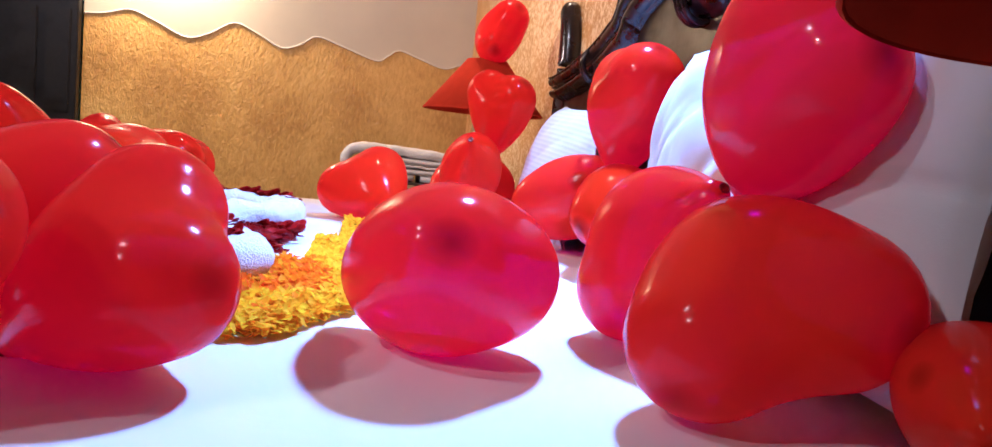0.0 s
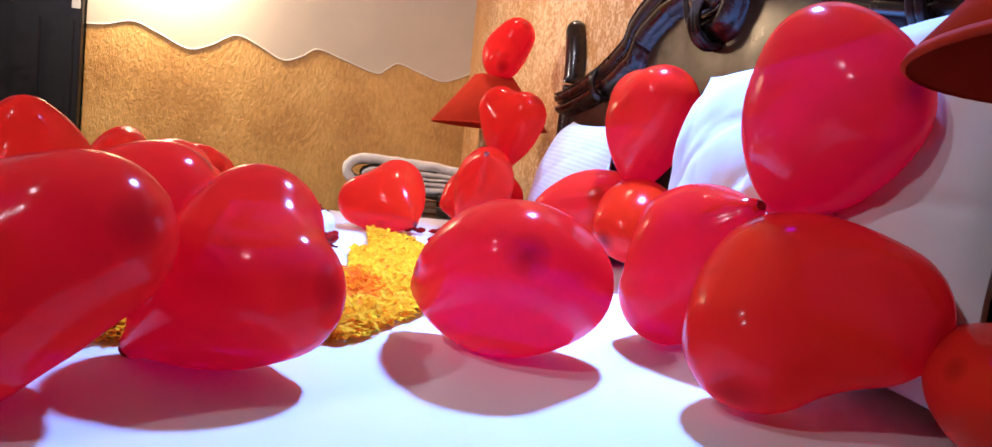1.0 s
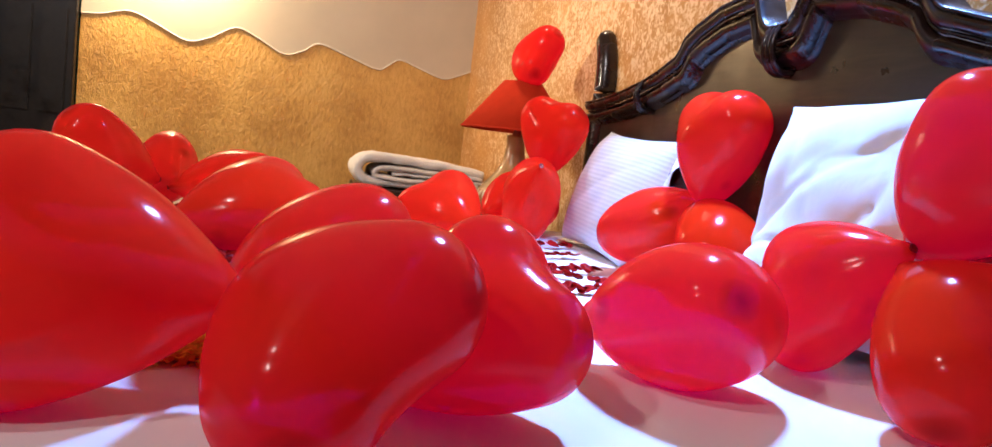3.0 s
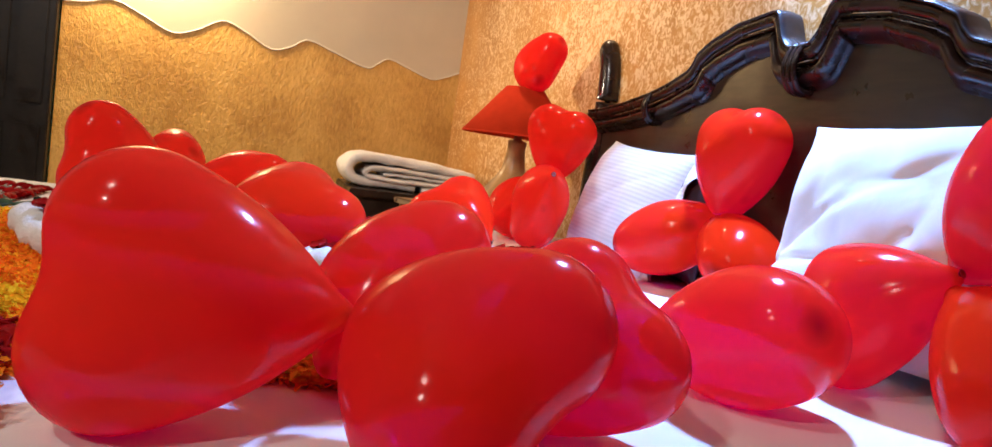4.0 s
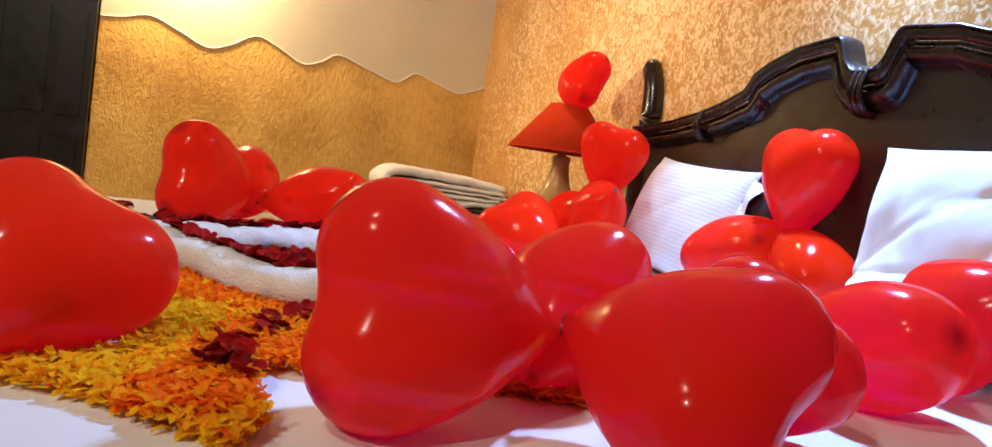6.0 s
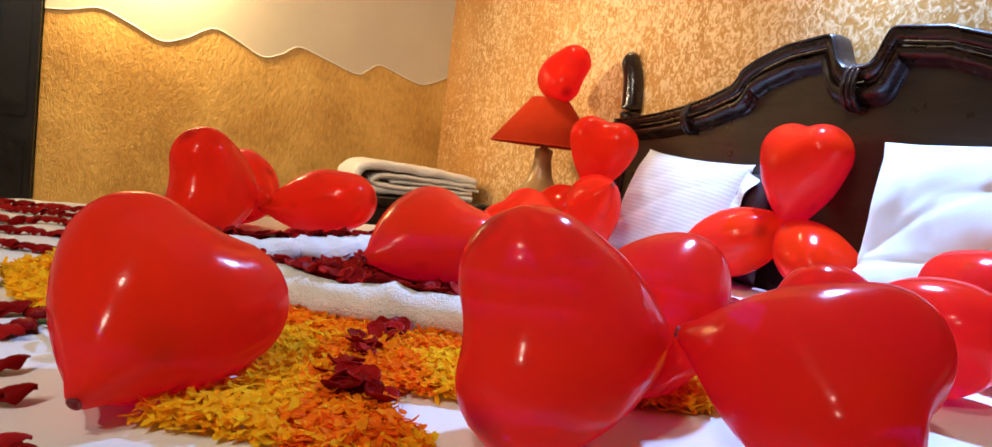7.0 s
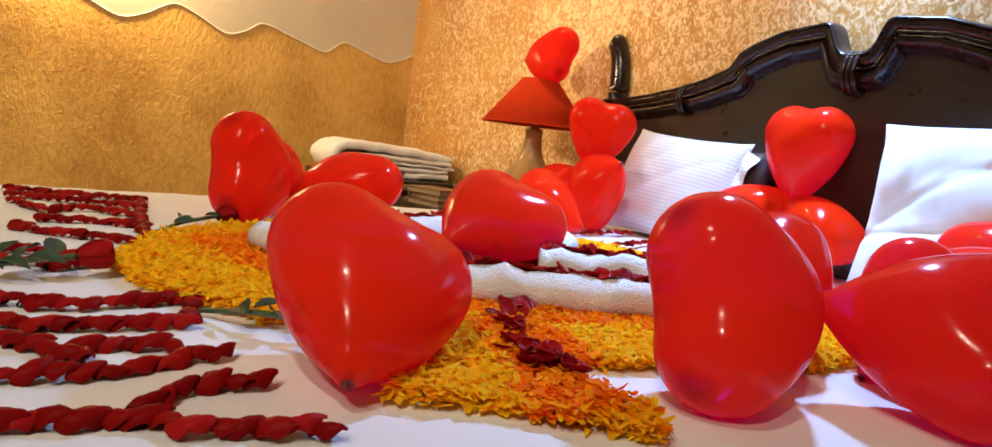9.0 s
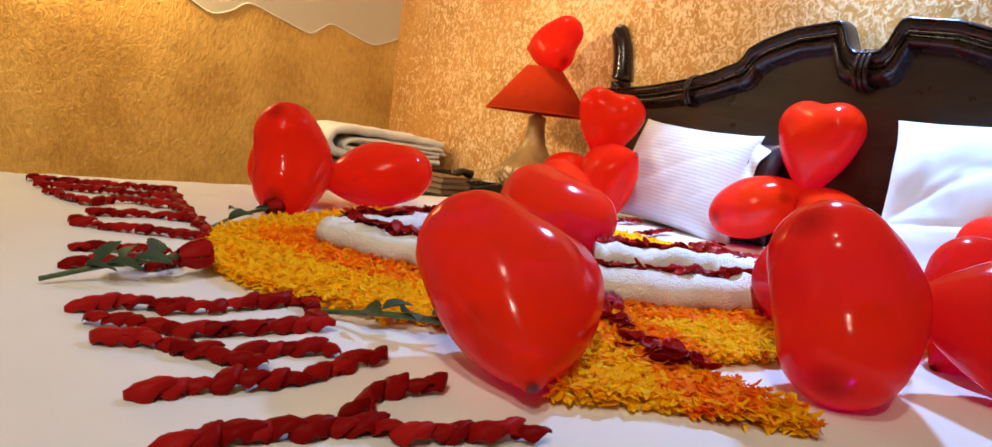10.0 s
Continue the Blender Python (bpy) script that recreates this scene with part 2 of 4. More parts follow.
# ---- mesh helpers ----


def mesh_of(name, verts, faces, mat, smooth=True):
    me = bpy.data.meshes.new(name)
    me.from_pydata([tuple(v) for v in verts], [], faces)
    me.materials.append(mat)
    if smooth:
        me.polygons.foreach_set("use_smooth", [True] * len(me.polygons))
    me.update()
    return me


def thing(name, label, category, group="", at=(0, 0, 0), kind=""):
    ob = new(name)
    ob.location = at
    return tagged(ob, label, category, group, kind)


def part(name, me, parent, label=""):
    ob = new(name, me)
    ob.parent = parent
    if label:
        tagged(ob, label)
    return ob


def bm_mesh(name, bm, mat, smooth=False):
    me = bpy.data.meshes.new(name)
    bmesh.ops.recalc_face_normals(bm, faces=bm.faces)
    bm.to_mesh(me)
    bm.free()
    me.materials.append(mat)
    if smooth:
        me.polygons.foreach_set("use_smooth", [True] * len(me.polygons))
    return me


def box_mesh(name, lo, hi, mat, bevel=0.0):
    bm = bmesh.new()
    bmesh.ops.create_cube(bm, size=1)
    for v in bm.verts:
        v.co = Vector([lo[i] + (v.co[i] + 0.5) * (hi[i] - lo[i]) for i in range(3)])
    if bevel:
        bmesh.ops.bevel(bm, geom=list(bm.edges), offset=bevel, segments=2, affect="EDGES")
    return bm_mesh(name, bm, mat)


def lathe(name, profile, mat, steps=40):
    """A turned shape from (radius, height) pairs."""
    verts, faces = [], []
    for r, z in profile:
        for k in range(steps):
            a = 2 * math.pi * k / steps
            verts.append((r * math.cos(a), r * math.sin(a), z))
    for i in range(len(profile) - 1):
        for k in range(steps):
            n = (k + 1) % steps
            faces.append((i * steps + k, i * steps + n, (i + 1) * steps + n, (i + 1) * steps + k))
    return mesh_of(name, verts, faces, mat)


def smooth_path(points, count):
    """Catmull-Rom through points, resampled."""
    p = [Vector(q) for q in points]
    p = [p[0] * 2 - p[1]] + p + [p[-1] * 2 - p[-2]]
    out = []
    spans = len(p) - 3
    for k in range(count):
        u = k / (count - 1) * spans
        i = min(int(u), spans - 1)
        t = u - i
        a, b, c, d = p[i:i + 4]
        out.append(0.5 * ((2 * b) + (c - a) * t + (2 * a - 5 * b + 4 * c - d) * t * t + (3 * b - a - 3 * c + d) * t ** 3))
    return out


def tube(name, path, radius, mat, sides=14, rough=0.0, caps=True, flat=1.0):
    """A tube along a path; radius is a number or a function of 0..1."""
    verts, faces = [], []
    n = len(path)
    for i, p in enumerate(path):
        ahead = (path[min(i + 1, n - 1)] - path[max(i - 1, 0)]).normalized()
        side = ahead.cross(Vector((0, 0, 1)))
        side = side.normalized() if side.length > 1e-4 else Vector((1, 0, 0))
        up = side.cross(ahead)
        r = radius(i / (n - 1)) if callable(radius) else radius
        for k in range(sides):
            a = 2 * math.pi * k / sides
            q = p + (side * math.cos(a) + up * math.sin(a) * flat) * r
            if rough:
                q = q + (side * math.cos(a) + up * math.sin(a)) * rough * noise.noise(q * 28)
            verts.append(q)
    for i in range(n - 1):
        for k in range(sides):
            m = (k + 1) % sides
            faces.append((i * sides + k, i * sides + m, (i + 1) * sides + m, (i + 1) * sides + k))
    if caps:
        faces.append(tuple(range(sides))[::-1])
        faces.append(tuple((n - 1) * sides + k for k in range(sides)))
    return mesh_of(name, verts, faces, mat)


# ---- the room ----
BED_Z = 0.55


def headboard_wall_x(y):
    return 0.42 + (3.3 - y) * 0.0535


def room():
    fl = new("floor", box_mesh("floor", (-3.3, -2.3, -0.1), (0.85, 3.45, 0.0), TILE))
    tagged(fl, "brown stone floor below the bed", "floor", kind="structure")
    ce = new("ceiling", box_mesh("ceiling", (-3.3, -2.3, 2.7), (0.85, 3.45, 2.8), WHITE_CEIL))
    tagged(ce, "plain off-white ceiling", "ceiling", kind="structure")
    # headboard wall, slightly out of square
    a, b = headboard_wall_x(-2.3), headboard_wall_x(3.32)
    verts = [(a, -2.3, 0), (b, 3.32, 0), (b + 0.15, 3.32, 0), (a + 0.15, -2.3, 0)]
    verts += [(x, y, 2.7) for x, y, _ in verts]
    faces = [(0, 1, 2, 3), (7, 6, 5, 4), (0, 4, 5, 1), (1, 5, 6, 2), (2, 6, 7, 3), (3, 7, 4, 0)]
    w = new("wall_east", mesh_of("wall_east", verts, faces, FLECK, False))
    tagged(w, "gold-tan wall with cream roller flecks", "wall", kind="structure")
    w = new("wall_north", box_mesh("wall_north", (-1.21, 3.3, 0), (0.60, 3.45, 2.7), RAKED))
    tagged(w, "brown-gold raked plaster wall under cream paint", "wall", kind="structure")
    w = new("wall_north_far", box_mesh("wall_north_far", (-3.3, 3.34, 0), (-1.21, 3.45, 2.7), CYAN))
    tagged(w, "pale cyan painted wall beside the dark door", "wall", kind="structure")
    w = new("wall_west", box_mesh("wall_west", (-3.4, -2.3, 0), (-3.3, 3.45, 2.7), CREAM))
    tagged(w, "plain cream wall", "wall", kind="structure")
    w = new("wall_south", box_mesh("wall_south", (-3.3, -2.4, 0), (0.85, -2.3, 2.7), CREAM))
    tagged(w, "plain cream wall", "wall", kind="structure")
    # cream upper field with a wavy lower edge
    knots = [(-1.21, 1.115), (-1.13, 1.125), (-1.03, 1.15), (-0.93, 1.115), (-0.81, 1.065), (-0.72, 1.09), (-0.62, 1.147), (-0.53, 1.12),
             (-0.42, 1.068), (-0.34, 1.09), (-0.27, 1.132), (-0.15, 1.10), (-0.01, 1.06), (0.04, 1.085), (0.09, 1.115), (0.18, 1.09), (0.29, 1.06), (0.36, 1.08), (0.42, 1.11)]
    line = smooth_path([(x, 0, z) for x, z in knots], 150)
    verts, faces = [], []
    for p in line:
        verts += [(p.x, 3.2975, p.z), (p.x, 3.2975, 2.7), (p.x, 3.3, p.z), (p.x, 3.3, 2.7)]
    for i in range(len(line) - 1):
        o, q = i * 4, i * 4 + 4
        faces += [(o, q, q + 1, o + 1), (o + 2, q + 2, q, o)]
    w = new("wall_upper_field", mesh_of("wall_upper_field", verts, faces, CREAM, False))
    tagged(w, "cream painted upper wall with a wavy lower edge", "wall", kind="structure")
    w = new("trim", tube("trim", [Vector((p.x, 3.297, p.z)) for p in line], 0.0032, BEAD, 8))
    tagged(w, "thin white wavy bead along the cream paint", "trim", kind="structure")


room()


def door():
    d = thing("door_1", "black-brown panelled wooden door standing in its frame", "door", kind="structure")
    part("door_leaf", box_mesh("door_leaf", (-1.76, 3.255, 0.02), (-1.215, 3.295, 2.05), DOOR_WOOD, 0.004), d)
    for x0, x1 in ((-1.735, -1.645), (-1.615, -1.52), (-1.46, -1.365), (-1.335, -1.24)):
        for z0, z1 in ((0.15, 0.62), (0.70, 1.12), (1.22, 1.9)):
            part("door_panel", box_mesh("door_panel", (x0, 3.247, z0), (x1, 3.2552, z1), DOOR_WOOD, 0.0035), d)
    s = new("wall_notice", box_mesh("wall_notice", (-1.25, 3.2445, 1.165), (-1.218, 3.2465, 1.26), PAPER))
    tagged(s, "small pale printed notice stuck on the door", "notice")


door()

# ---- bed ----
BED_MID = 1.055


def rail_top(u):
    """Height of the headboard's upper outline at u metres from its middle."""
    knots = [(0.0, 1.022), (0.026, 1.025), (0.042, 1.042), (0.054, 1.072), (0.064, 1.091), (0.078, 1.094), (0.18, 1.083), (0.26, 1.058), (0.305, 1.036), (0.313, 1.020),
             (0.33, 1.002), (0.40, 0.978), (0.47, 0.960), (0.60, 0.938), (0.72, 0.925), (0.80, 0.922)]
    u = abs(u)
    for (a, za), (b, zb) in zip(knots, knots[1:]):
        if u <= b:
            t = (u - a) / (b - a)
            return za + (zb - za) * t
    return knots[-1][1]


def rail_width(u):
    u = abs(u)
    return 0.072 + 0.006 * math.exp(-(u / 0.05) ** 2) - 0.008 * min(1, max(0, (u - 0.3) / 0.4))


def bed():
    b = thing("bed", "double bed with a carved dark polished wooden headboard", "bed")
    us = [(-0.80 + 1.6 * i / 260) for i in range(261)]
    verts, faces = [], []
    for u in us:
        z = rail_top(u) - rail_width(u) * 0.9
        for x in (0.468, 0.488):
            verts += [(x, BED_MID + u, 0.30), (x, BED_MID + u, z)]
    for i in range(len(us) - 1):
        o, q = i * 4, i * 4 + 4
        faces += [(o, o + 1, q + 1, q), (o + 2, q + 2, q + 3, o + 3), (o + 1, o + 3, q + 3, q + 1)]
    part("headboard_panel", mesh_of("headboard_panel", verts, faces, PANEL_WOOD, False), b, "worn satin dark wood panel")
    # moulding: share of the width from the top, and how far it stands out
    for name, prof in (("rail_cap", [(0.0, -0.012), (-0.035, 0.010), (-0.02, 0.030), (0.02, 0.041), (0.06, 0.043), (0.085, 0.042), (0.095, 0.036), (0.11, 0.036), (0.12, 0.041), (0.20, 0.042), (0.28, 0.040), (0.36, 0.036), (0.375, 0.030)]),
                       ("rail_roll", [(0.375, 0.026), (0.385, 0.030), (0.42, 0.032), (0.455, 0.030), (0.465, 0.024), (0.48, 0.020)]),
                       ("rail_bead", [(0.48, 0.016), (0.50, 0.026), (0.55, 0.033), (0.62, 0.037), (0.70, 0.036), (0.78, 0.031), (0.86, 0.022), (0.91, 0.014), (0.93, 0.010), (0.97, 0.008), (1.0, -0.004)])):
        verts, faces = [], []
        n = len(prof)
        for u in us:
            slope = (rail_top(u + 0.012) - rail_top(u - 0.012)) / 0.024
            lean = max(-0.9, min(0.9, slope))
            for f, out in prof:
                d = f * rail_width(u)
                verts.append((0.47 - out, BED_MID + u + lean * d * 0.45, rail_top(u) - d))
        for i in range(len(us) - 1):
            for k in range(n - 1):
                faces.append((i * n + k, (i + 1) * n + k, (i + 1) * n + k + 1, i * n + k + 1))
        part(name, mesh_of(name, verts, faces, DARK_WOOD), b)
    # bound rings on the rail
    for u, rings in ((0.0, 3), (0.475, 2), (-0.475, 2)):
        tie = part("rail_tie", tube("rail_tie", ring_path(u, 0), 0.0055, DARK_WOOD, 8, caps=False), b, "turned wooden binding on the rail")
        for k in range(1, rings):
            part("ring", tube("ring", ring_path(u, k), 0.0055, DARK_WOOD, 8, caps=False), tie)
    for s in (1, -1):
        p = smooth_path([(0.478, BED_MID + s * 0.80, 0.05), (0.478, BED_MID + s * 0.80, 0.6), (0.478, BED_MID + s * 0.795, 0.86), (0.478, BED_MID + s * 0.79, 0.96), (0.478, BED_MID + s * 0.80, 1.04), (0.478, BED_MID + s * 0.822, 1.092), (0.478, BED_MID + s * 0.828, 1.10)], 50)
        part("bed_post", tube("bed_post", p, lambda t: 0.034 - 0.006 * t if t < 0.97 else 0.016, DARK_WOOD, 16), b)
    part("mattress", box_mesh("mattress", (-1.55, 0.28, 0.30), (0.44, 1.91, 0.54), SHEET, 0.03), b)
    for y in (0.262, 1.89):
        part("side_rail", box_mesh("side_rail", (-1.56, y, 0.14), (0.46, y + 0.035, 0.30), DARK_WOOD, 0.005), b)
    part("foot_rail", box_mesh("foot_rail", (-1.60, 0.262, 0.0), (-1.562, 1.925, 0.42), DARK_WOOD, 0.005), b)


def ring_path(u, k):
    y = BED_MID + u + (k - 0.5) * 0.012 if u else BED_MID + (k - 1) * 0.012
    top = rail_top(y - BED_MID)
    low = top - rail_width(u) * 1.0
    mid, half = (top + low) / 2, (top - low) / 2 + 0.004
    return [Vector((0.455 - 0.034 * math.cos(a), y, mid + half * math.sin(a))) for a in [2 * math.pi * i / 28 for i in range(29)]]


bed()


def bed_sheet():
    """White sheet: gently creased top, rounded over the edges."""
    nx, ny = 150, 130
    x0, x1, y0, y1 = -1.58, 0.45, 0.255, 1.935
    verts, faces = [], []
    for i in range(nx + 1):
        for j in range(ny + 1):
            fx, fy = i / nx, j / ny
            x, y = x0 + (x1 - x0) * fx, y0 + (y1 - y0) * fy
            z = BED_Z + 0.0022 * noise.noise(Vector((x * 9, y * 5, 0))) + 0.0016 * noise.noise(Vector((x * 22 + 4, y * 17, 1)))
            z += 0.002 * max(0, noise.noise(Vector((x * 3 - y * 5, x * 14, 3)))) - 0.001
            edge = min(y - y0, y1 - y, x - x0)
            if edge < 0.05:
                z -= 0.05 * (1 - edge / 0.05) ** 2.2
            verts.append((x, y, z))
    for i in range(nx):
        for j in range(ny):
            o = i * (ny + 1) + j
            faces.append((o, o + ny + 1, o + ny + 2, o + 1))
    rim = [j for j in range(ny + 1)][::-1] + [i * (ny + 1) for i in range(1, nx + 1)]
    far = [i * (ny + 1) + ny for i in range(nx, -1, -1)]
    for line in (rim, far):
        last = None
        for k, v in enumerate(line):
            x, y, z = verts[v]
            sway = 0.008 * math.sin(k * 0.45) + 0.006 * noise.noise(Vector((x * 8, y * 8, 0)))
            ox = -0.012 + sway if line is rim and k <= ny else 0
            oy = (-0.012 + sway if line is rim else 0.012 + sway) if not ox else 0
            verts.append((x + ox, y + oy, 0.20))
            here = len(verts) - 1
            if last is not None:
                faces.append((last[0], v, here, last[1]))
            last = (v, here)
    s = new("bed_sheet", mesh_of("bed_sheet", verts, faces, SHEET))
    tagged(s, "white cotton bed sheet, lightly creased, over the mattress", "bed sheet")


bed_sheet()


def pillow(width, height, thick, at, lean, turn, label, seed, mat, roll=0.0, wrinkle=1.0, hem=0.0):
    """A stuffed pillow standing on its long side; lean: degrees back from upright."""
    nu, nv = 72, 56
    verts, faces = [], []
    for side in (1, -1):
        for i in range(nu + 1):
            for j in range(nv + 1):
                a, c = 2 * i / nu - 1, 2 * j / nv - 1
                puff = max(0, (1 - abs(a) ** 2.6)) ** 0.55 * max(0, (1 - abs(c) ** 2.6)) ** 0.55
                pinch = 1 - 0.07 * (1 - c * c) * abs(a) ** 6 - 0.0
                pinch2 = 1 - 0.09 * (1 - a * a) * abs(c) ** 6
                y, z = a * width / 2 * pinch, c * height / 2 * pinch2
                w = noise.noise(Vector((y * 7 + seed, z * 7, side))) * 0.008 + noise.noise(Vector((y * 19, z * 15 + seed, side))) * 0.003
                fold = 1 - abs(noise.noise(Vector((y * 5 + z * 7 + seed, z * 3 - y * 2, 7))))
                tuck = 1 - abs(noise.noise(Vector((y * 9 - z * 6, z * 8 + seed, 2))))
                crease = wrinkle * (0.011 * fold ** 5 + 0.005 * tuck ** 6)
                x = -side * (thick / 2 * puff + (w - crease) * min(1, puff * 1.5)) + 0.0
                if side == 1:
                    x += hem * (0.010 * math.exp(-((c + 0.22 + 0.12 * a) / 0.035) ** 2) - 0.012 * puff * max(0, min(1, (-0.2 - c) / 0.3)) + 0.005 * math.exp(-((0.7 * a + c - 0.55 + 0.25 * a * a) / 0.05) ** 2))
                verts.append((x, y, z + height / 2))
    n = (nu + 1) * (nv + 1)
    for s in (0, 1):
        for i in range(nu):
            for j in range(nv):
                o = s * n + i * (nv + 1) + j
                f = (o, o + nv + 1, o + nv + 2, o + 1)
                faces.append(f if s else f[::-1])
    p = new("pillow", mesh_of("pillow", verts, faces, mat))
    p.matrix_world = pose(*at, 0, lean, turn) @ pose(0, 0, 0, roll, 0, 0)
    return tagged(p, label, "pillow", "pillows at the headboard")


striped = pillow(0.40, 0.295, 0.13, (0.335, 1.477, 0.548), 18, 0, "white striped cotton pillow leaning on the dark headboard", 3, PILLOW, 3, 0.2)
pillow(0.40, 0.25, 0.10, (0.41, 1.40, 0.556), 6, 0, "dark navy-brown satin pillow standing behind a white striped pillow", 9, SATIN)
pillow(0.56, 0.345, 0.14, (0.325, 0.645, 0.556), 14, 0, "plump white cotton pillow standing against the headboard", 17, COTTON, -3, 0.8, 0.55)


def pillowcase_flap(owner):
    """The open, crumpled end of the pillowcase: two wavy layers of cloth joined at the seam."""
    verts, faces = [], []
    nz, ny = 40, 8
    for side in (1, -1):
        for i in range(nz + 1):
            z = 0.015 + 0.262 * i / nz
            for j in range(ny + 1):
                u = j / ny
                gape = side * (0.006 + 0.020 * u * math.sin(math.pi * i / nz))
                wave = 0.010 * u * math.sin(z * 75 + side) + 0.008 * noise.noise(Vector((z * 30, u * 2, side * 3)))
                verts.append((gape + wave, -0.184 - 0.045 * u + 0.006 * u * math.sin(z * 41), z - 0.016 * u))
    n = (nz + 1) * (ny + 1)
    for s in (0, 1):
        for i in range(nz):
            for j in range(ny):
                o = s * n + i * (ny + 1) + j
                faces.append((o, o + 1, o + ny + 2, o + ny + 1))
    part("pillowcase_flap", mesh_of("pillowcase_flap", verts, faces, PILLOW), owner, "crumpled open end of the pillowcase")


pillowcase_flap(striped)

# ---- bedside tables, lamps, telephone, towels ----


def bedside_table(y0, y1, low, label):
    t = thing("bedside_table", label, "bedside table", "bedside tables", (0, 0, -low))
    part("tabletop", box_mesh("tabletop", (0.03, y0, 0.49), (0.42, y1, 0.52), TABLE_WOOD, 0.004), t)
    part("shelf", box_mesh("shelf", (0.05, y0 + 0.02, 0.36), (0.42, y1 - 0.02, 0.38), TABLE_WOOD, 0.003), t)
    part("drawer", box_mesh("drawer", (0.045, y0 + 0.03, 0.12), (0.42, y1 - 0.03, 0.355), TABLE_WOOD, 0.004), t)
    for x in (0.05, 0.39):
        for y in (y0 + 0.01, y1 - 0.04):
            part("leg", box_mesh("leg", (x, y, low), (x + 0.03, y + 0.03, 0.489), TABLE_WOOD, 0.003), t)


bedside_table(1.96, 2.50, 0.0, "dark wooden bedside table with an open shelf")
bedside_table(-0.29, 0.245, 0.030, "dark wooden bedside table below the red lamp")


def console():
    t = thing("side_table", "low dark wooden side table carrying folded towels", "side table")
    part("tabletop", box_mesh("tabletop", (-0.10, 2.62, 0.538), (0.40, 3.10, 0.566), TABLE_WOOD, 0.004), t)
    part("apron", box_mesh("apron", (-0.085, 2.64, 0.45), (0.385, 3.08, 0.537), TABLE_WOOD, 0.003), t)
    for x in (-0.09, 0.36):
        for y in (2.63, 3.06):
            part("leg", box_mesh("leg", (x, y, 0.0), (x + 0.03, y + 0.03, 0.449), TABLE_WOOD, 0.003), t)


console()


def table_lamp(at, turn, label):
    lamp = thing("table_lamp", label, "table lamp", "bedside lamps", at)
    lamp.rotation_euler = (0, 0, radians(turn))
    base = [(0.0, 0.0), (0.062, 0.0), (0.066, 0.008), (0.060, 0.016), (0.067, 0.036), (0.086, 0.056), (0.101, 0.076), (0.106, 0.093), (0.102, 0.109), (0.095, 0.122)]
    neck = [(0.0952, 0.1222), (0.092, 0.126), (0.072, 0.150), (0.050, 0.176), (0.036, 0.202), (0.030, 0.230), (0.026, 0.26), (0.028, 0.275), (0.028, 0.285), (0.012, 0.29), (0.008, 0.33), (0.0, 0.33)]
    part("lamp_base", lathe("lamp_base", base, LAMP_BROWN), lamp, "brown glazed bulb covered with cream flowers")
    part("lamp_neck", lathe("lamp_neck", neck, LAMP_GOLD), lamp, "tan glazed ceramic neck")
    shade = [(0.165, 0.297), (0.167, 0.299), (0.056, 0.440), (0.054, 0.440), (0.163, 0.299), (0.165, 0.297)]
    sh = part("lampshade", lathe("lampshade", shade, SHADE, 56), lamp, "red cloth cone shade")
    part("shade_rim", lathe("shade_rim", [(0.1655, 0.2955), (0.168, 0.297), (0.1665, 0.3005), (0.164, 0.299), (0.1655, 0.2955)], SHADE, 56), sh)
    part("shade_ring", tube("shade_ring", [Vector((0.0545 * math.cos(a), 0.0545 * math.sin(a), 0.436)) for a in [2 * math.pi * i / 24 for i in range(25)]], 0.0022, BRASS, 6), sh)
    return lamp


table_lamp((0.285, 1.995, 0.521), 0, "bedside lamp with a red cone shade on a flowered ceramic base")
table_lamp((0.279, 0.158, 0.491), 20, "bedside lamp with a red cone shade standing near the pillows")


def telephone():
    t = thing("telephone", "black desk telephone on the bedside table", "telephone", at=(0.28, 2.30, 0.521))
    t.scale = (0.85, 0.85, 0.8)
    t.rotation_euler = (0, 0, radians(12))
    bm = bmesh.new()
    bmesh.ops.create_cube(bm, size=1)
    for v in bm.verts:
        h = 0.03 if v.co.x < 0 else 0.055
        v.co = Vector((v.co.x * 0.17, v.co.y * 0.2, (v.co.z + 0.5) * h))
    bmesh.ops.bevel(bm, geom=list(bm.edges), offset=0.006, segments=2, affect="EDGES")
    part("phone_body", bm_mesh("phone_body", bm, BLACK_PLASTIC), t)
    path = smooth_path([(0.03, 0.06, 0.07), (-0.02, 0.063, 0.082), (-0.07, 0.06, 0.062)], 16)
    part("handset", tube("handset", path, lambda u: 0.017 + 0.007 * abs(2 * u - 1) ** 2, BLACK_PLASTIC, 12), t)
    for i in range(3):
        for j in range(4):
            x, y = -0.045 + 0.022 * j, -0.06 + 0.028 * i
            z = 0.0475 + x * 0.147 * 0.98
            part("key", box_mesh("key", (x - 0.007, y - 0.009, z - 0.004), (x + 0.007, y + 0.009, z + 0.003), BLACK_PLASTIC, 0.001), t)
    part("label_card", box_mesh("label_card", (0.035, -0.07, 0.053), (0.06, -0.01, 0.0572), PAPER), t, "pale paper label")


telephone()


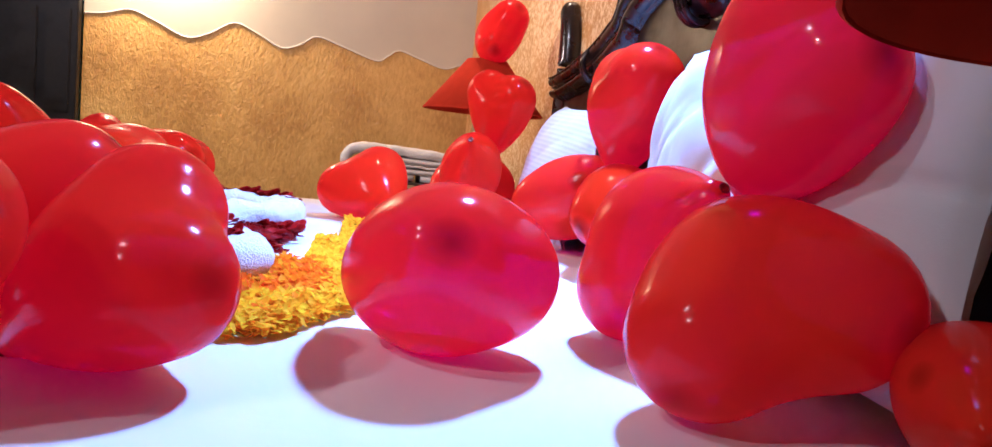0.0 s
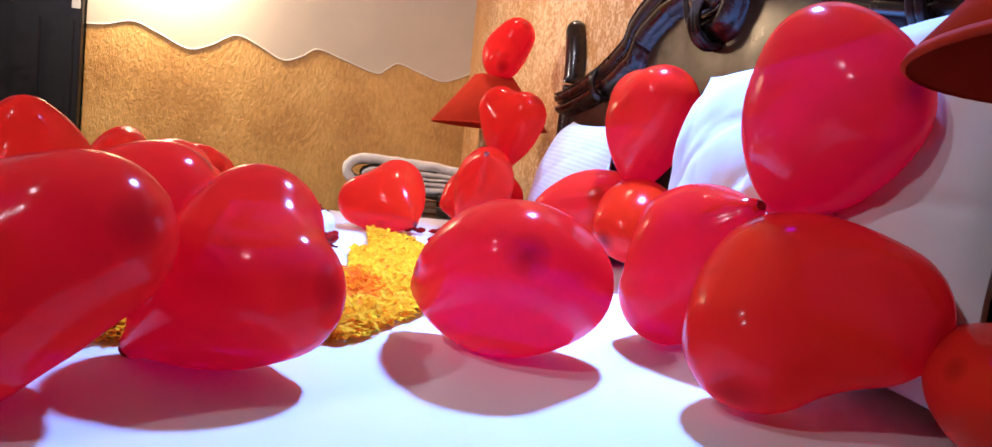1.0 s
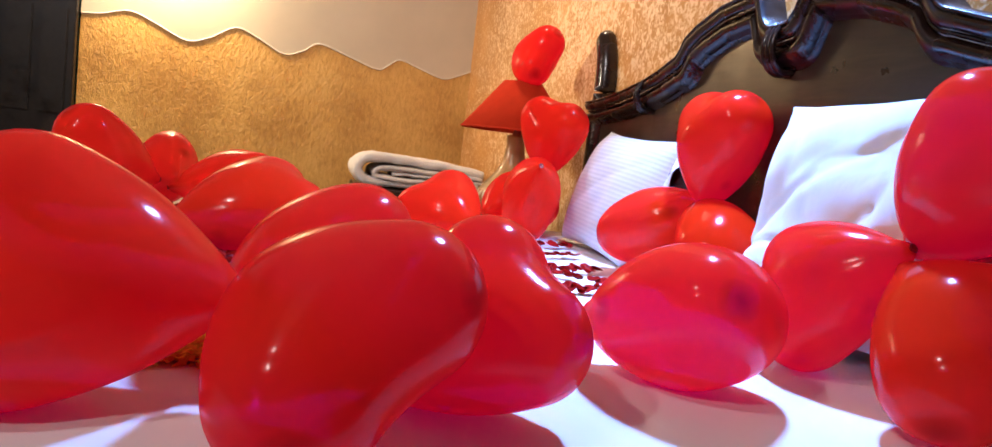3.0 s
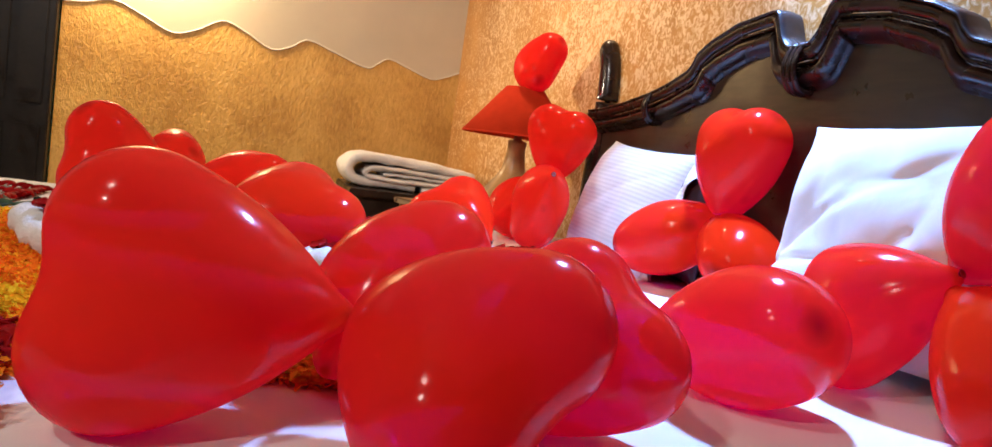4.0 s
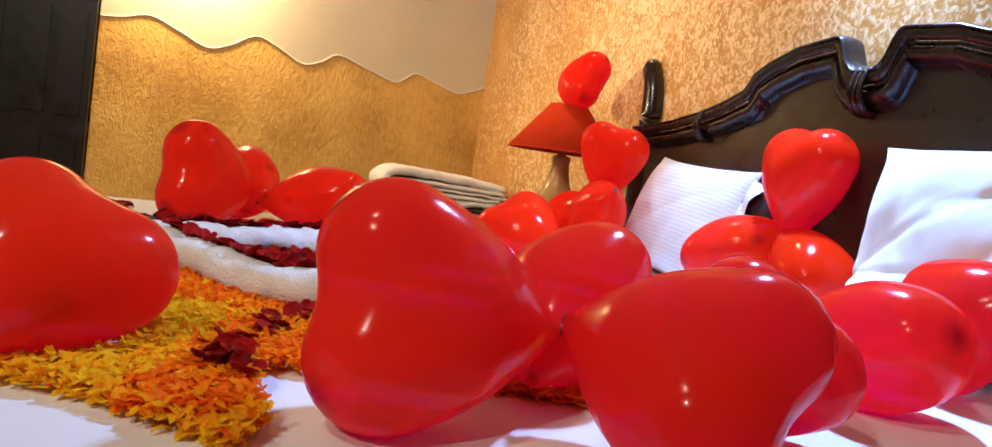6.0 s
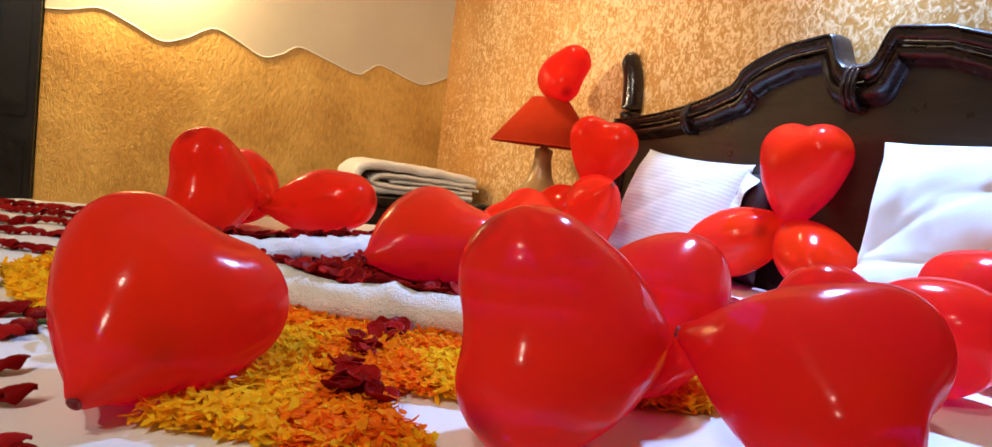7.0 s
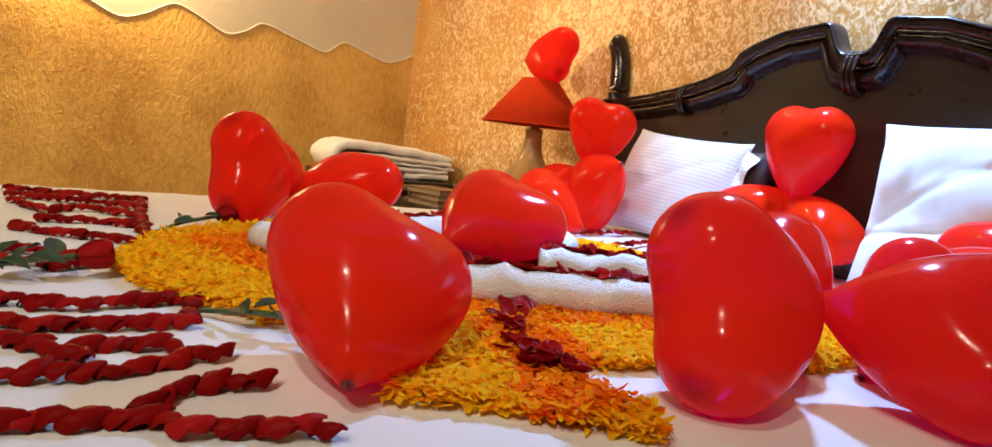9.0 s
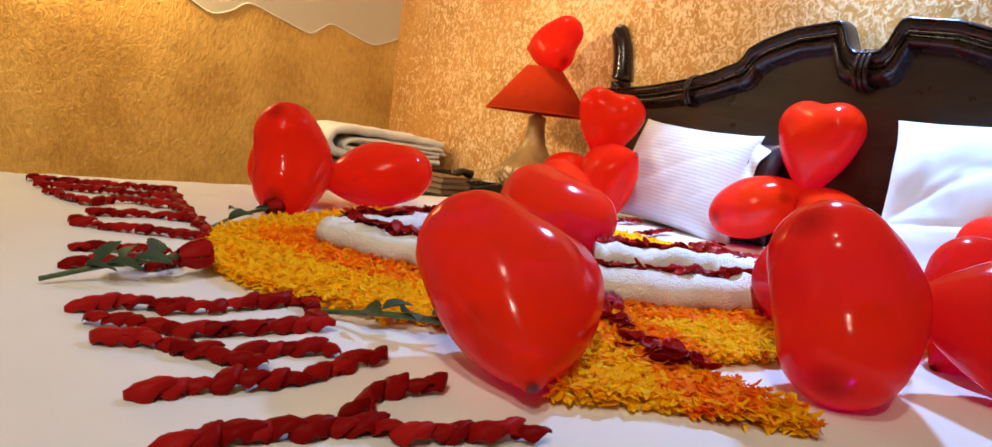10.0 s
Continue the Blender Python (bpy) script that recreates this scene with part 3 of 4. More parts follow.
def booklet(at, turn, label):
    """A thin bound booklet: two card covers, a rounded spine and a block of pages."""
    b = thing("booklet", label, "booklet", "booklets on the bedside table", at)
    b.rotation_euler = (0, 0, radians(turn))
    for z in (0.0, 0.0165):
        part("cover", box_mesh("cover", (-0.065, -0.085, z), (0.065, 0.085, z + 0.0025), COVER, 0.0008), b)
    part("page_block", box_mesh("page_block", (-0.061, -0.082, 0.0026), (0.061, 0.081, 0.0164), PAGES), b, "yellowed block of pages")
    spine = [Vector((-0.065 + 0.13 * k / 7, 0.082, 0.0095)) for k in range(8)]
    part("spine", tube("spine", spine, 0.0093, COVER, 10, flat=1.0), b)


for level, (dx, dy, turn) in enumerate(((0.0, 0.0, 14), (0.006, -0.004, 9), (-0.004, 0.006, 18))):
    booklet((0.10 + dx, 2.25 + dy, 0.5205 + 0.0192 * level), turn, "tan card-covered booklet stacked beside the black telephone")


def draped_towel(line, thick, y0, y1, label, mat, seed):
    """A thick towel folded along a line in the xz plane, running along y."""
    path = smooth_path([(x, 0, z) for x, z in line], 60)
    ny = 14
    verts, faces = [], []
    for j in range(ny + 1):
        y = y0 + (y1 - y0) * j / ny
        for side in (1, -1):
            for i, p in enumerate(path):
                a = path[min(i + 1, 59)] - path[max(i - 1, 0)]
                n = Vector((-a.z, 0, a.x)).normalized()
                edge = 1 - 0.45 * max(0, abs(2 * j / ny - 1) - 0.85) / 0.15
                w = 0.006 * noise.noise(Vector((p.x * 16 + seed, y * 14, p.z * 16))) + 0.003 * noise.noise(Vector((p.x * 45 + seed, y * 38, p.z * 60)))
                q = p + n * (side * thick / 2 * edge + w)
                verts.append((q.x, y + 0.006 * noise.noise(Vector((p.x * 10, seed, p.z * 10))), q.z))
    m = 120
    for j in range(ny):
        for i in range(59):
            o = j * m + i
            faces += [(o, o + 1, o + m + 1, o + m), (o + 60, o + m + 60, o + m + 61, o + 61)]
        o = j * m
        faces += [(o, o + m, o + m + 60, o + 60), (o + 59, o + 119, o + m + 119, o + m + 59)]
    for o in (0, ny * m):
        for i in range(59):
            faces.append((o + i, o + i + 60, o + i + 61, o + i + 1))
    bm = bmesh.new()
    me = mesh_of("folded_towel", verts, faces, mat)
    bm.from_mesh(me)
    bmesh.ops.recalc_face_normals(bm, faces=bm.faces)
    bm.to_mesh(me)
    bm.free()
    ob = new("folded_towel", me)
    return tagged(ob, label, "towel", "towels on the side table")


draped_towel([(0.39, 0.652), (0.25, 0.668), (0.10, 0.676), (-0.02, 0.680), (-0.075, 0.668), (-0.100, 0.634), (-0.085, 0.600), (-0.05, 0.588), (0.02, 0.586), (0.16, 0.586)], 0.036, 2.72, 3.0, "thick white bath towel folded round the others", TERRY, 2)
draped_towel([(0.385, 0.634), (0.20, 0.642), (0.02, 0.645), (-0.030, 0.632), (-0.032, 0.614), (0.02, 0.604), (0.20, 0.604), (0.37, 0.606)], 0.021, 2.712, 2.99, "grey-white towel folded inside the stack", GREY_TERRY, 6)
draped_towel([(0.40, 0.620), (0.2, 0.623), (0.03, 0.624)], 0.014, 2.716, 2.985, "thin white towel in the middle of the stack", TERRY, 9)
draped_towel([(0.375, 0.583), (0.30, 0.584), (0.185, 0.584)], 0.030, 2.715, 2.99, "white folded towel at the bottom of the stack", TERRY, 12)

# ---- heart balloons ----


def heart_mesh(spread, join, core_radius, ease):
    """Unit heart balloon, knot at z = -0.5, lobes along x."""
    n = 36

    def cone(p, a, b, ra, rb):
        ab = b - a
        t = np.clip(((p - a) @ ab) / (ab @ ab), 0, 1)
        return np.linalg.norm(p - (a + t[:, None] * ab), axis=1) - (ra + (rb - ra) * np.sin(t * np.pi / 2) ** ease)

    def blend(a, b, k):
        h = np.clip(0.5 + 0.5 * (b - a) / k, 0, 1)
        return b + (a - b) * h - k * h * (1 - h)

    def field(p):
        o = np.zeros(3)
        lobe_a = cone(p, o, np.array([-spread, 0, 0.68]), 0.03, 0.285)
        lobe_b = cone(p, o, np.array([spread, 0, 0.68]), 0.03, 0.285)
        core = cone(p, o, np.array([0, 0, 0.52]), 0.03, core_radius)
        return blend(blend(lobe_a, lobe_b, join), core, 0.10)

    dirs = [(0, 0, 1)]
    for i in range(1, n):
        th = math.pi * i / n
        for j in range(2 * n):
            ph = math.pi * j / n
            dirs.append((math.sin(th) * math.cos(ph), math.sin(th) * math.sin(ph), math.cos(th)))
    dirs.append((0, 0, -1))
    d = np.array(dirs)
    c = np.array([0, 0, 0.5])
    lo, hi = np.zeros(len(d)), np.full(len(d), 1.2)
    for _ in range(40):
        m = (lo + hi) / 2
        inside = field(c + d * m[:, None]) < 0
        lo, hi = np.where(inside, m, lo), np.where(inside, hi, m)
    verts = d * lo[:, None]
    faces, w, last = [], 2 * n, len(d) - 1
    for j in range(w):
        faces.append((0, 1 + j, 1 + (j + 1) % w))
        faces.append((last, last - w + (j + 1) % w, last - w + j))
        for i in range(n - 2):
            o = 1 + i * w
            faces.append((o + j, o + w + j, o + w + (j + 1) % w, o + (j + 1) % w))
    return mesh_of("balloon_skin", verts, faces, LATEX)


HEART = heart_mesh(0.195, 0.15, 0.335, 0.82)
PLUMP = heart_mesh(0.16, 0.30, 0.375, 0.64)
KNOT = lathe("balloon_knot", [(0.0, -0.52), (0.016, -0.53), (0.022, -0.548), (0.016, -0.562), (0.013, -0.57), (0.026, -0.585), (0.028, -0.588), (0.02, -0.587), (0.0, -0.575)], LATEX_KNOT, 14)


def heart_balloon(at, turn, height, width=1.0, depth=1.0, label="glossy red heart-shaped balloon resting on the white sheet", shape=None):
    """turn: rotation vector in radians; height from knot to lobes."""
    v = Vector(turn)
    m = Matrix.Translation(at) @ Matrix.Rotation(v.length, 4, v.normalized()) @ Matrix.Diagonal((height * width, height * width * depth, height, 1))
    b = thing("heart_balloon", label, "balloon", "heart balloons")
    b.matrix_world = m
    part("balloon_skin", shape or HEART, b)
    part("balloon_knot", KNOT, b, "dark tied latex knot")
    return b


heart_balloon((0.383, 1.098, 0.808), (0.086, 0.062, 1.532), 0.210, 0.95, 1.07, "glossy red heart balloon standing upright in front of the headboard")
heart_balloon((0.328, 1.188, 0.652), (-0.686, 2.830, 1.772), 0.212, 0.95, 0.92, "red heart balloon lying against a white pillow", PLUMP)
heart_balloon((0.350, 1.013, 0.654), (-4.249, 0.615, 0.325), 0.198, 0.85, 0.93, "red heart balloon lying beside the white pillows", PLUMP)
heart_balloon((0.310, 1.996, 1.035), (1.365, -0.745, 0.987), 0.196, 1.01, 0.94, "red heart balloon perched on the red lampshade")
heart_balloon((0.270, 1.655, 0.807), (-0.210, 0.426, -4.031), 0.196, 0.99, 0.90, "red heart balloon standing upright against a striped pillow")
heart_balloon((0.200, 1.546, 0.669), (-1.874, -1.308, -0.917), 0.212, 1.03, 0.90, "small red heart balloon standing on the sheet before a pillow")
heart_balloon((0.230, 1.743, 0.630), (1.045, 1.357, 2.028), 0.215, 0.99, 0.99, "red heart balloon lying behind others near the lamp", PLUMP)
heart_balloon((-0.014, 1.478, 0.618), (4.389, 2.471, 0.266), 0.200, 1.00, 0.93, "red heart balloon lying on the sheet near the towels")
heart_balloon((-0.384, 1.077, 0.630), (1.082, 1.193, 1.865), 0.215, 0.99, 0.89, "red heart balloon lying on the petal-filled towel heart")
heart_balloon((-0.304, 0.632, 0.624), (-0.076, 1.328, 1.560), 0.196, 1.00, 0.90, "red heart balloon behind the tied bunch", PLUMP)
heart_balloon((-0.671, 1.468, 0.645), (-2.476, -0.840, 2.889), 0.209, 1.03, 0.93, "red heart balloon standing on its side near the far bed edge")
heart_balloon((-0.600, 1.689, 0.630), (2.976, 2.986, 1.859), 0.214, 0.90, 0.87, "red heart balloon half hidden behind another", PLUMP)
heart_balloon((-0.448, 1.588, 0.623), (-1.165, 1.036, -1.381), 0.224, 1.02, 0.92, "red heart balloon lying at the edge of the yellow petals")
heart_balloon((-0.755, 0.659, 0.617), (-0.774, -1.528, -2.614), 0.190, 1.02, 0.99, "red heart balloon standing on its knot between roses and petals")
heart_balloon((-0.301, 0.435, 0.629), (-0.336, -2.972, 2.464), 0.190, 1.03, 0.94, "red heart balloon with deep lobes, tied in a bunch")
heart_balloon((-0.183, 0.511, 0.615), (-0.310, 0.878, -0.934), 0.169, 1.06, 0.97, "red heart balloon resting on the sheet under the bunch")
heart_balloon((-0.465, 0.523, 0.635), (-0.120, -1.460, 0.431), 0.203, 0.97, 1.00, "large red heart balloon lying sideways, tied in a bunch")
heart_balloon((0.039, 0.576, 0.618), (1.162, 0.638, 0.371), 0.183, 1.03, 0.97, "red heart balloon glowing pink, its knot facing out", PLUMP)
heart_balloon((0.248, 0.631, 0.650), (-1.412, 1.961, 1.178), 0.182, 1.05, 0.96, "red heart balloon glowing pink beside a pillow")
heart_balloon((0.289, 0.509, 0.786), (0.407, -0.603, 1.580), 0.186, 1.02, 0.90, "large red heart balloon glowing magenta before a pillow", PLUMP)
heart_balloon((0.242, 0.449, 0.640), (1.915, -0.625, 0.183), 0.194, 1.02, 0.95, "dark red heart balloon lying under a magenta one")
heart_balloon((0.320, 0.325, 0.605), (1.275, 1.744, 1.885), 0.165, 0.77, 0.94, "dark red heart balloon lying beside the bedside lamp", PLUMP)

# ---- petals and roses on the bed ----


def petal_mesh(seed, size, curl=1.0, crumple=0.03):
    """One cupped petal with a little thickness, lying in xy, tip along +x."""
    rng = random.Random(seed)
    nu, nv = 6, 6
    top, faces = [], []
    twist, cup = rng.uniform(-0.3, 0.3), rng.uniform(0.5, 1.0) * curl
    for i in range(nu + 1):
        u = i / nu
        half = max(0.16, (1 - abs(2 * u - 1.06) ** 3)) ** 0.5 * (0.53 + 0.03 * rng.uniform(-1, 1))
        for j in range(nv + 1):
            v = 2 * j / nv - 1
            x = (u - 0.45) * (1 - 0.10 * abs(v) ** 3)
            y = v * half * 0.86
            z = cup * (0.62 * y * y + 0.32 * max(0, u - 0.45) ** 2 * 2.2) + twist * x * y + crumple * rng.uniform(-1, 1)
            top.append((x * size, y * size, z * size))
    n = len(top)
    low = [(x, y, z - 0.0009) for x, y, z in top]
    for i in range(nu):
        for j in range(nv):
            o = i * (nv + 1) + j
            f = (o, o + nv + 1, o + nv + 2, o + 1)
            faces.append(f)
            faces.append(tuple(k + n for k in f[::-1]))
    rim = [j for j in range(nv + 1)] + [i * (nv + 1) + nv for i in range(1, nu + 1)] + [nu * (nv + 1) + j for j in range(nv - 1, -1, -1)] + [i * (nv + 1) for i in range(nu - 1, 0, -1)]
    for a, c in zip(rim, rim[1:] + rim[:1]):
        faces.append((a, c, c + n, a + n))
    return mesh_of("rose_petal", top + low, faces, RED_PETAL)


PETALS = [petal_mesh(k, 0.0205 + 0.002 * (k % 4), 1.2) for k in range(8)]


def domed_petal_mesh(seed):
    """A folded petal lying face down: a plump dome with one pointed end and a rolled edge."""
    rng = random.Random(seed)
    nu, nv = 10, 8
    long, wide, tall = rng.uniform(0.028, 0.034), rng.uniform(0.0088, 0.0108), rng.uniform(0.008, 0.0105)
    lean, kink = rng.uniform(-0.25, 0.25), rng.uniform(0.78, 0.92)
    top, faces = [], []
    for i in range(nu + 1):
        u = i / nu
        half = wide * max(0.06, math.sin(math.pi * u ** kink)) ** 0.85
        for j in range(nv + 1):
            v = 2 * j / nv - 1
            rise = tall * max(0.0, 1 - v * v) ** 0.6 * max(0.04, math.sin(math.pi * min(1, 0.10 + 0.9 * u))) ** 0.5
            rim = 0.0022 * math.sin(11 * u + seed) * abs(v) ** 3 + 0.0007 * rng.uniform(-1, 1)
            top.append(((u - 0.5) * long, v * half + lean * rise, rise + rim + 0.006 * u * u))
    n = len(top)
    low = [(x, y * 0.94, z - 0.0008) for x, y, z in top]
    for i in range(nu):
        for j in range(nv):
            o = i * (nv + 1) + j
            f = (o, o + nv + 1, o + nv + 2, o + 1)
            faces.append(f)
            faces.append(tuple(k + n for k in f[::-1]))
    rim = [j for j in range(nv + 1)] + [i * (nv + 1) + nv for i in range(1, nu + 1)] + [nu * (nv + 1) + j for j in range(nv - 1, -1, -1)] + [i * (nv + 1) for i in range(nu - 1, 0, -1)]
    for a, c in zip(rim, rim[1:] + rim[:1]):
        faces.append((a, c, c + n, a + n))
    return mesh_of("rose_petal", top + low, faces, RED_PETAL)


ROW_PETALS = [domed_petal_mesh(40 + k) for k in range(8)]
petal_rng = random.Random(5)


def lay_petal(x, y, z, heading, pitch, side=0.0, group="petals laid in rows", label="dark red rose petal laid on the white sheet in a row"):
    p = new("rose_petal", petal_rng.choice(ROW_PETALS))
    s = petal_rng.uniform(0.82, 1.12)
    p.matrix_world = Matrix.Translation((x, y, z)) @ Matrix.Rotation(heading, 4, "Z") @ Matrix.Rotation(radians(-pitch), 4, "Y") @ Matrix.Rotation(radians(side), 4, "X") @ Matrix.Scale(s, 4)
    return tagged(p, label, "petal", group)


def petal_row(points, step=0.0165):
    """A ridge of overlapping petals along a line on the sheet."""
    line = [Vector((x, y, 0)) for x, y in points]
    fine = smooth_path(line, 200) if len(line) > 2 else [line[0].lerp(line[1], k / 199) for k in range(200)]
    along = np.concatenate([[0], np.cumsum([(b - a).length for a, b in zip(fine, fine[1:])])])
    count = max(2, round(along[-1] / step) + 1)
    path = [fine[int(np.searchsorted(along, along[-1] * k / (count - 1) * 0.9999))] for k in range(count)]
    for i, p in enumerate(path):
        ahead = path[min(i + 1, count - 1)] - path[max(i - 1, 0)]
        h = math.atan2(ahead.y, ahead.x) + (1 if i % 2 else -1) * petal_rng.uniform(0.1, 0.6)
        lay_petal(p.x + petal_rng.uniform(-0.003, 0.003), p.y + petal_rng.uniform(-0.003, 0.003), BED_Z + 0.0012 + petal_rng.uniform(0, 0.002), h, petal_rng.uniform(-4, 8), petal_rng.uniform(-10, 10))


# rows of the far letters
petal_row([(-1.060, 1.769), (-0.993, 1.737), (-0.920, 1.725), (-0.834, 1.698)])
petal_row([(-1.041, 1.593), (-0.994, 1.502), (-0.933, 1.542), (-0.861, 1.472)])
petal_row([(-0.996, 1.396), (-0.937, 1.386), (-0.857, 1.361)])
petal_row([(-1.027, 1.320), (-0.984, 1.282), (-0.933, 1.250), (-0.867, 1.211)])
petal_row([(-0.834, 1.698), (-0.859, 1.408), (-0.863, 1.244), (-0.868, 1.150)])
petal_row([(-1.038, 1.142), (-0.988, 1.136), (-0.949, 1.108)])
petal_row([(-1.047, 1.057), (-1.010, 1.073), (-0.968, 1.050), (-0.918, 1.090)])
petal_row([(-1.055, 1.680), (-1.000, 1.655), (-0.930, 1.630), (-0.845, 1.600)])
# rows of the near letters
petal_row([(-1.056, 0.892), (-1.021, 0.896), (-0.971, 0.872), (-0.909, 0.882), (-0.849, 0.884)])
petal_row([(-1.049, 0.849), (-1.016, 0.825), (-0.986, 0.801), (-0.934, 0.797), (-0.874, 0.799)])
petal_row([(-0.848, 0.879), (-0.872, 0.803)])
petal_row([(-1.048, 0.796), (-1.014, 0.781), (-0.984, 0.742), (-0.956, 0.712)])
petal_row([(-0.956, 0.736), (-0.918, 0.743), (-0.892, 0.724)])
petal_row([(-1.035, 0.676), (-0.998, 0.680), (-0.959, 0.679), (-0.919, 0.682), (-0.860, 0.707)])
petal_row([(-1.035, 0.598), (-1.009, 0.603), (-0.981, 0.596), (-0.954, 0.592), (-0.921, 0.586), (-0.900, 0.565), (-0.872, 0.556), (-0.821, 0.538)])
petal_row([(-0.921, 0.608), (-0.882, 0.637), (-0.843, 0.634)])
# heart of rolled towels, tip towards the bed's foot
NEAR_SIDE = [(-0.725, 1.155), (-0.665, 1.02), (-0.585, 0.895), (-0.48, 0.815), (-0.34, 0.755), (-0.22, 0.75), (-0.15, 0.80), (-0.19, 0.875), (-0.27, 0.93), (-0.355, 0.985)]
FAR_SIDE = [(-0.705, 1.165), (-0.63, 1.175), (-0.54, 1.215), (-0.45, 1.255), (-0.34, 1.30), (-0.23, 1.315), (-0.16, 1.27), (-0.165, 1.19), (-0.23, 1.13), (-0.32, 1.085)]
near_line = smooth_path([(x, y, BED_Z + 0.026) for x, y in NEAR_SIDE], 90)
far_line = smooth_path([(x, y, BED_Z + 0.026) for x, y in FAR_SIDE], 90)


def towel_heart():
    for line, label in ((near_line, "white terry towel rolled and laid as half a heart"), (far_line, "white terry towel twisted into the other half of a heart")):
        ob = new("rolled_towel", tube("rolled_towel", line, lambda t: 0.031 * (0.72 + 0.28 * math.sin(math.pi * min(1, t / 0.6) / 2)) * (1 + 0.05 * math.sin(t * 190)), TERRY, 22, 0.009, flat=0.9))
        tagged(ob, label, "towel", "towels laid as a heart")


towel_heart()
HEART_RING = [(p.x, p.y) for p in near_line] + [(p.x, p.y) for p in reversed(far_line)]


def inside(x, y, ring):
    hit = False
    for (ax, ay), (bx, by) in zip(ring, ring[1:] + ring[:1]):
        if (ay > y) != (by > y) and x < ax + (y - ay) / (by - ay) * (bx - ax):
            hit = not hit
    return hit


RING = np.array(HEART_RING)


def to_roll(x, y):
    return float(np.sqrt(((RING - (x, y)) ** 2).sum(1)).min())


PILLOW_ROWS = [[(0.03, 1.46), (0.12, 1.475), (0.22, 1.50), (0.29, 1.51)], [(0.06, 1.30), (0.15, 1.33), (0.26, 1.37)], [(0.05, 1.15), (0.13, 1.17), (0.22, 1.19)], [(0.06, 1.00), (0.12, 0.99), (0.18, 1.01)], [(-0.03, 1.27), (0.03, 1.20), (0.10, 1.14), (0.18, 1.06)]]


def petal_fill():
    """Rose petals heaped inside the towel heart, and a line of them on the rolls."""
    rng = random.Random(11)
    verts, faces = [], []
    base = [[v.co.copy() for v in me.vertices] for me in PETALS]
    polys = [[tuple(p.vertices) for p in me.polygons] for me in PETALS]

    def put(x, y, z):
        k = rng.randrange(len(PETALS))
        m = Matrix.Translation((x, y, z)) @ Matrix.Rotation(rng.uniform(0, 6.28), 4, "Z") @ Matrix.Rotation(rng.uniform(-0.6, 0.6), 4, "X") @ Matrix.Rotation(rng.uniform(-0.6, 0.6), 4, "Y") @ Matrix.Scale(rng.uniform(0.8, 1.05), 4)
        o = len(verts)
        verts.extend(m @ c for c in base[k])
        faces.extend(tuple(i + o for i in f) for f in polys[k])

    tries = 0
    placed = 0
    while placed < 1150 and tries < 12000:
        tries += 1
        x, y = rng.uniform(-0.75, -0.10), rng.uniform(0.7, 1.45)
        if (inside(x, y, HEART_RING) or (x > -0.36 and abs(y - 1.05) < 0.55 * (x + 0.36) and x < -0.12)) and to_roll(x, y) > 0.022:
            put(x, y, BED_Z + 0.010 + 0.013 * rng.random())
            placed += 1
    for line, sign, first, last in ((near_line, 1, 3, 62), (far_line, 1, 3, 62), (near_line, -1, 66, 89)):
        for i in range(first, last):
            ahead = (line[i + 1] - line[i - 1]).normalized()
            for k in range(3):
                off = sign * (0.009 + 0.009 * k)
                put(line[i].x - ahead.y * off, line[i].y + ahead.x * off, line[i].z + 0.028 - 0.006 * k)
    for row in PILLOW_ROWS:
        for p in smooth_path([(x, y, 0) for x, y in row], 17):
            put(p.x + rng.uniform(-0.005, 0.005), p.y + rng.uniform(-0.005, 0.005), BED_Z + 0.009)
    # a thin line of petals down the middle of the arrow's feathers
    for x, y in ((-0.535, 0.785), (-0.55, 0.755), (-0.572, 0.725), (-0.585, 0.70), (-0.60, 0.665), (-0.612, 0.635), (-0.605, 0.60), (-0.59, 0.585), (-0.625, 0.615)):
        for k in range(4):
            put(x + rng.uniform(-0.020, 0.020), y + rng.uniform(-0.018, 0.018), BED_Z + 0.015 + 0.002 * k)
    ob = new("rose_petal_fill", mesh_of("rose_petal_fill", verts, faces, RED_PETAL))
    tagged(ob, "heap of dark red rose petals filling the towel heart", "petals", kind="stuff")


petal_fill()

OUTER = [(-0.925, 1.06), (-0.90, 0.96), (-0.87, 0.89), (-0.80, 0.80), (-0.71, 0.745), (-0.655, 0.70), (-0.70, 0.645), (-0.77, 0.585), (-0.69, 0.535), (-0.645, 0.495), (-0.60, 0.455), (-0.575, 0.50),
         (-0.585, 0.56), (-0.575, 0.625), (-0.50, 0.600), (-0.40, 0.585), (-0.30, 0.55), (-0.20, 0.56), (-0.09, 0.585), (-0.01, 0.72), (0.03, 0.9), (0.05, 1.1), (0.02, 1.30), (-0.08, 1.45), (-0.25, 1.53), (-0.45, 1.52), (-0.61, 1.44), (-0.74, 1.36), (-0.85, 1.26), (-0.885, 1.17)]


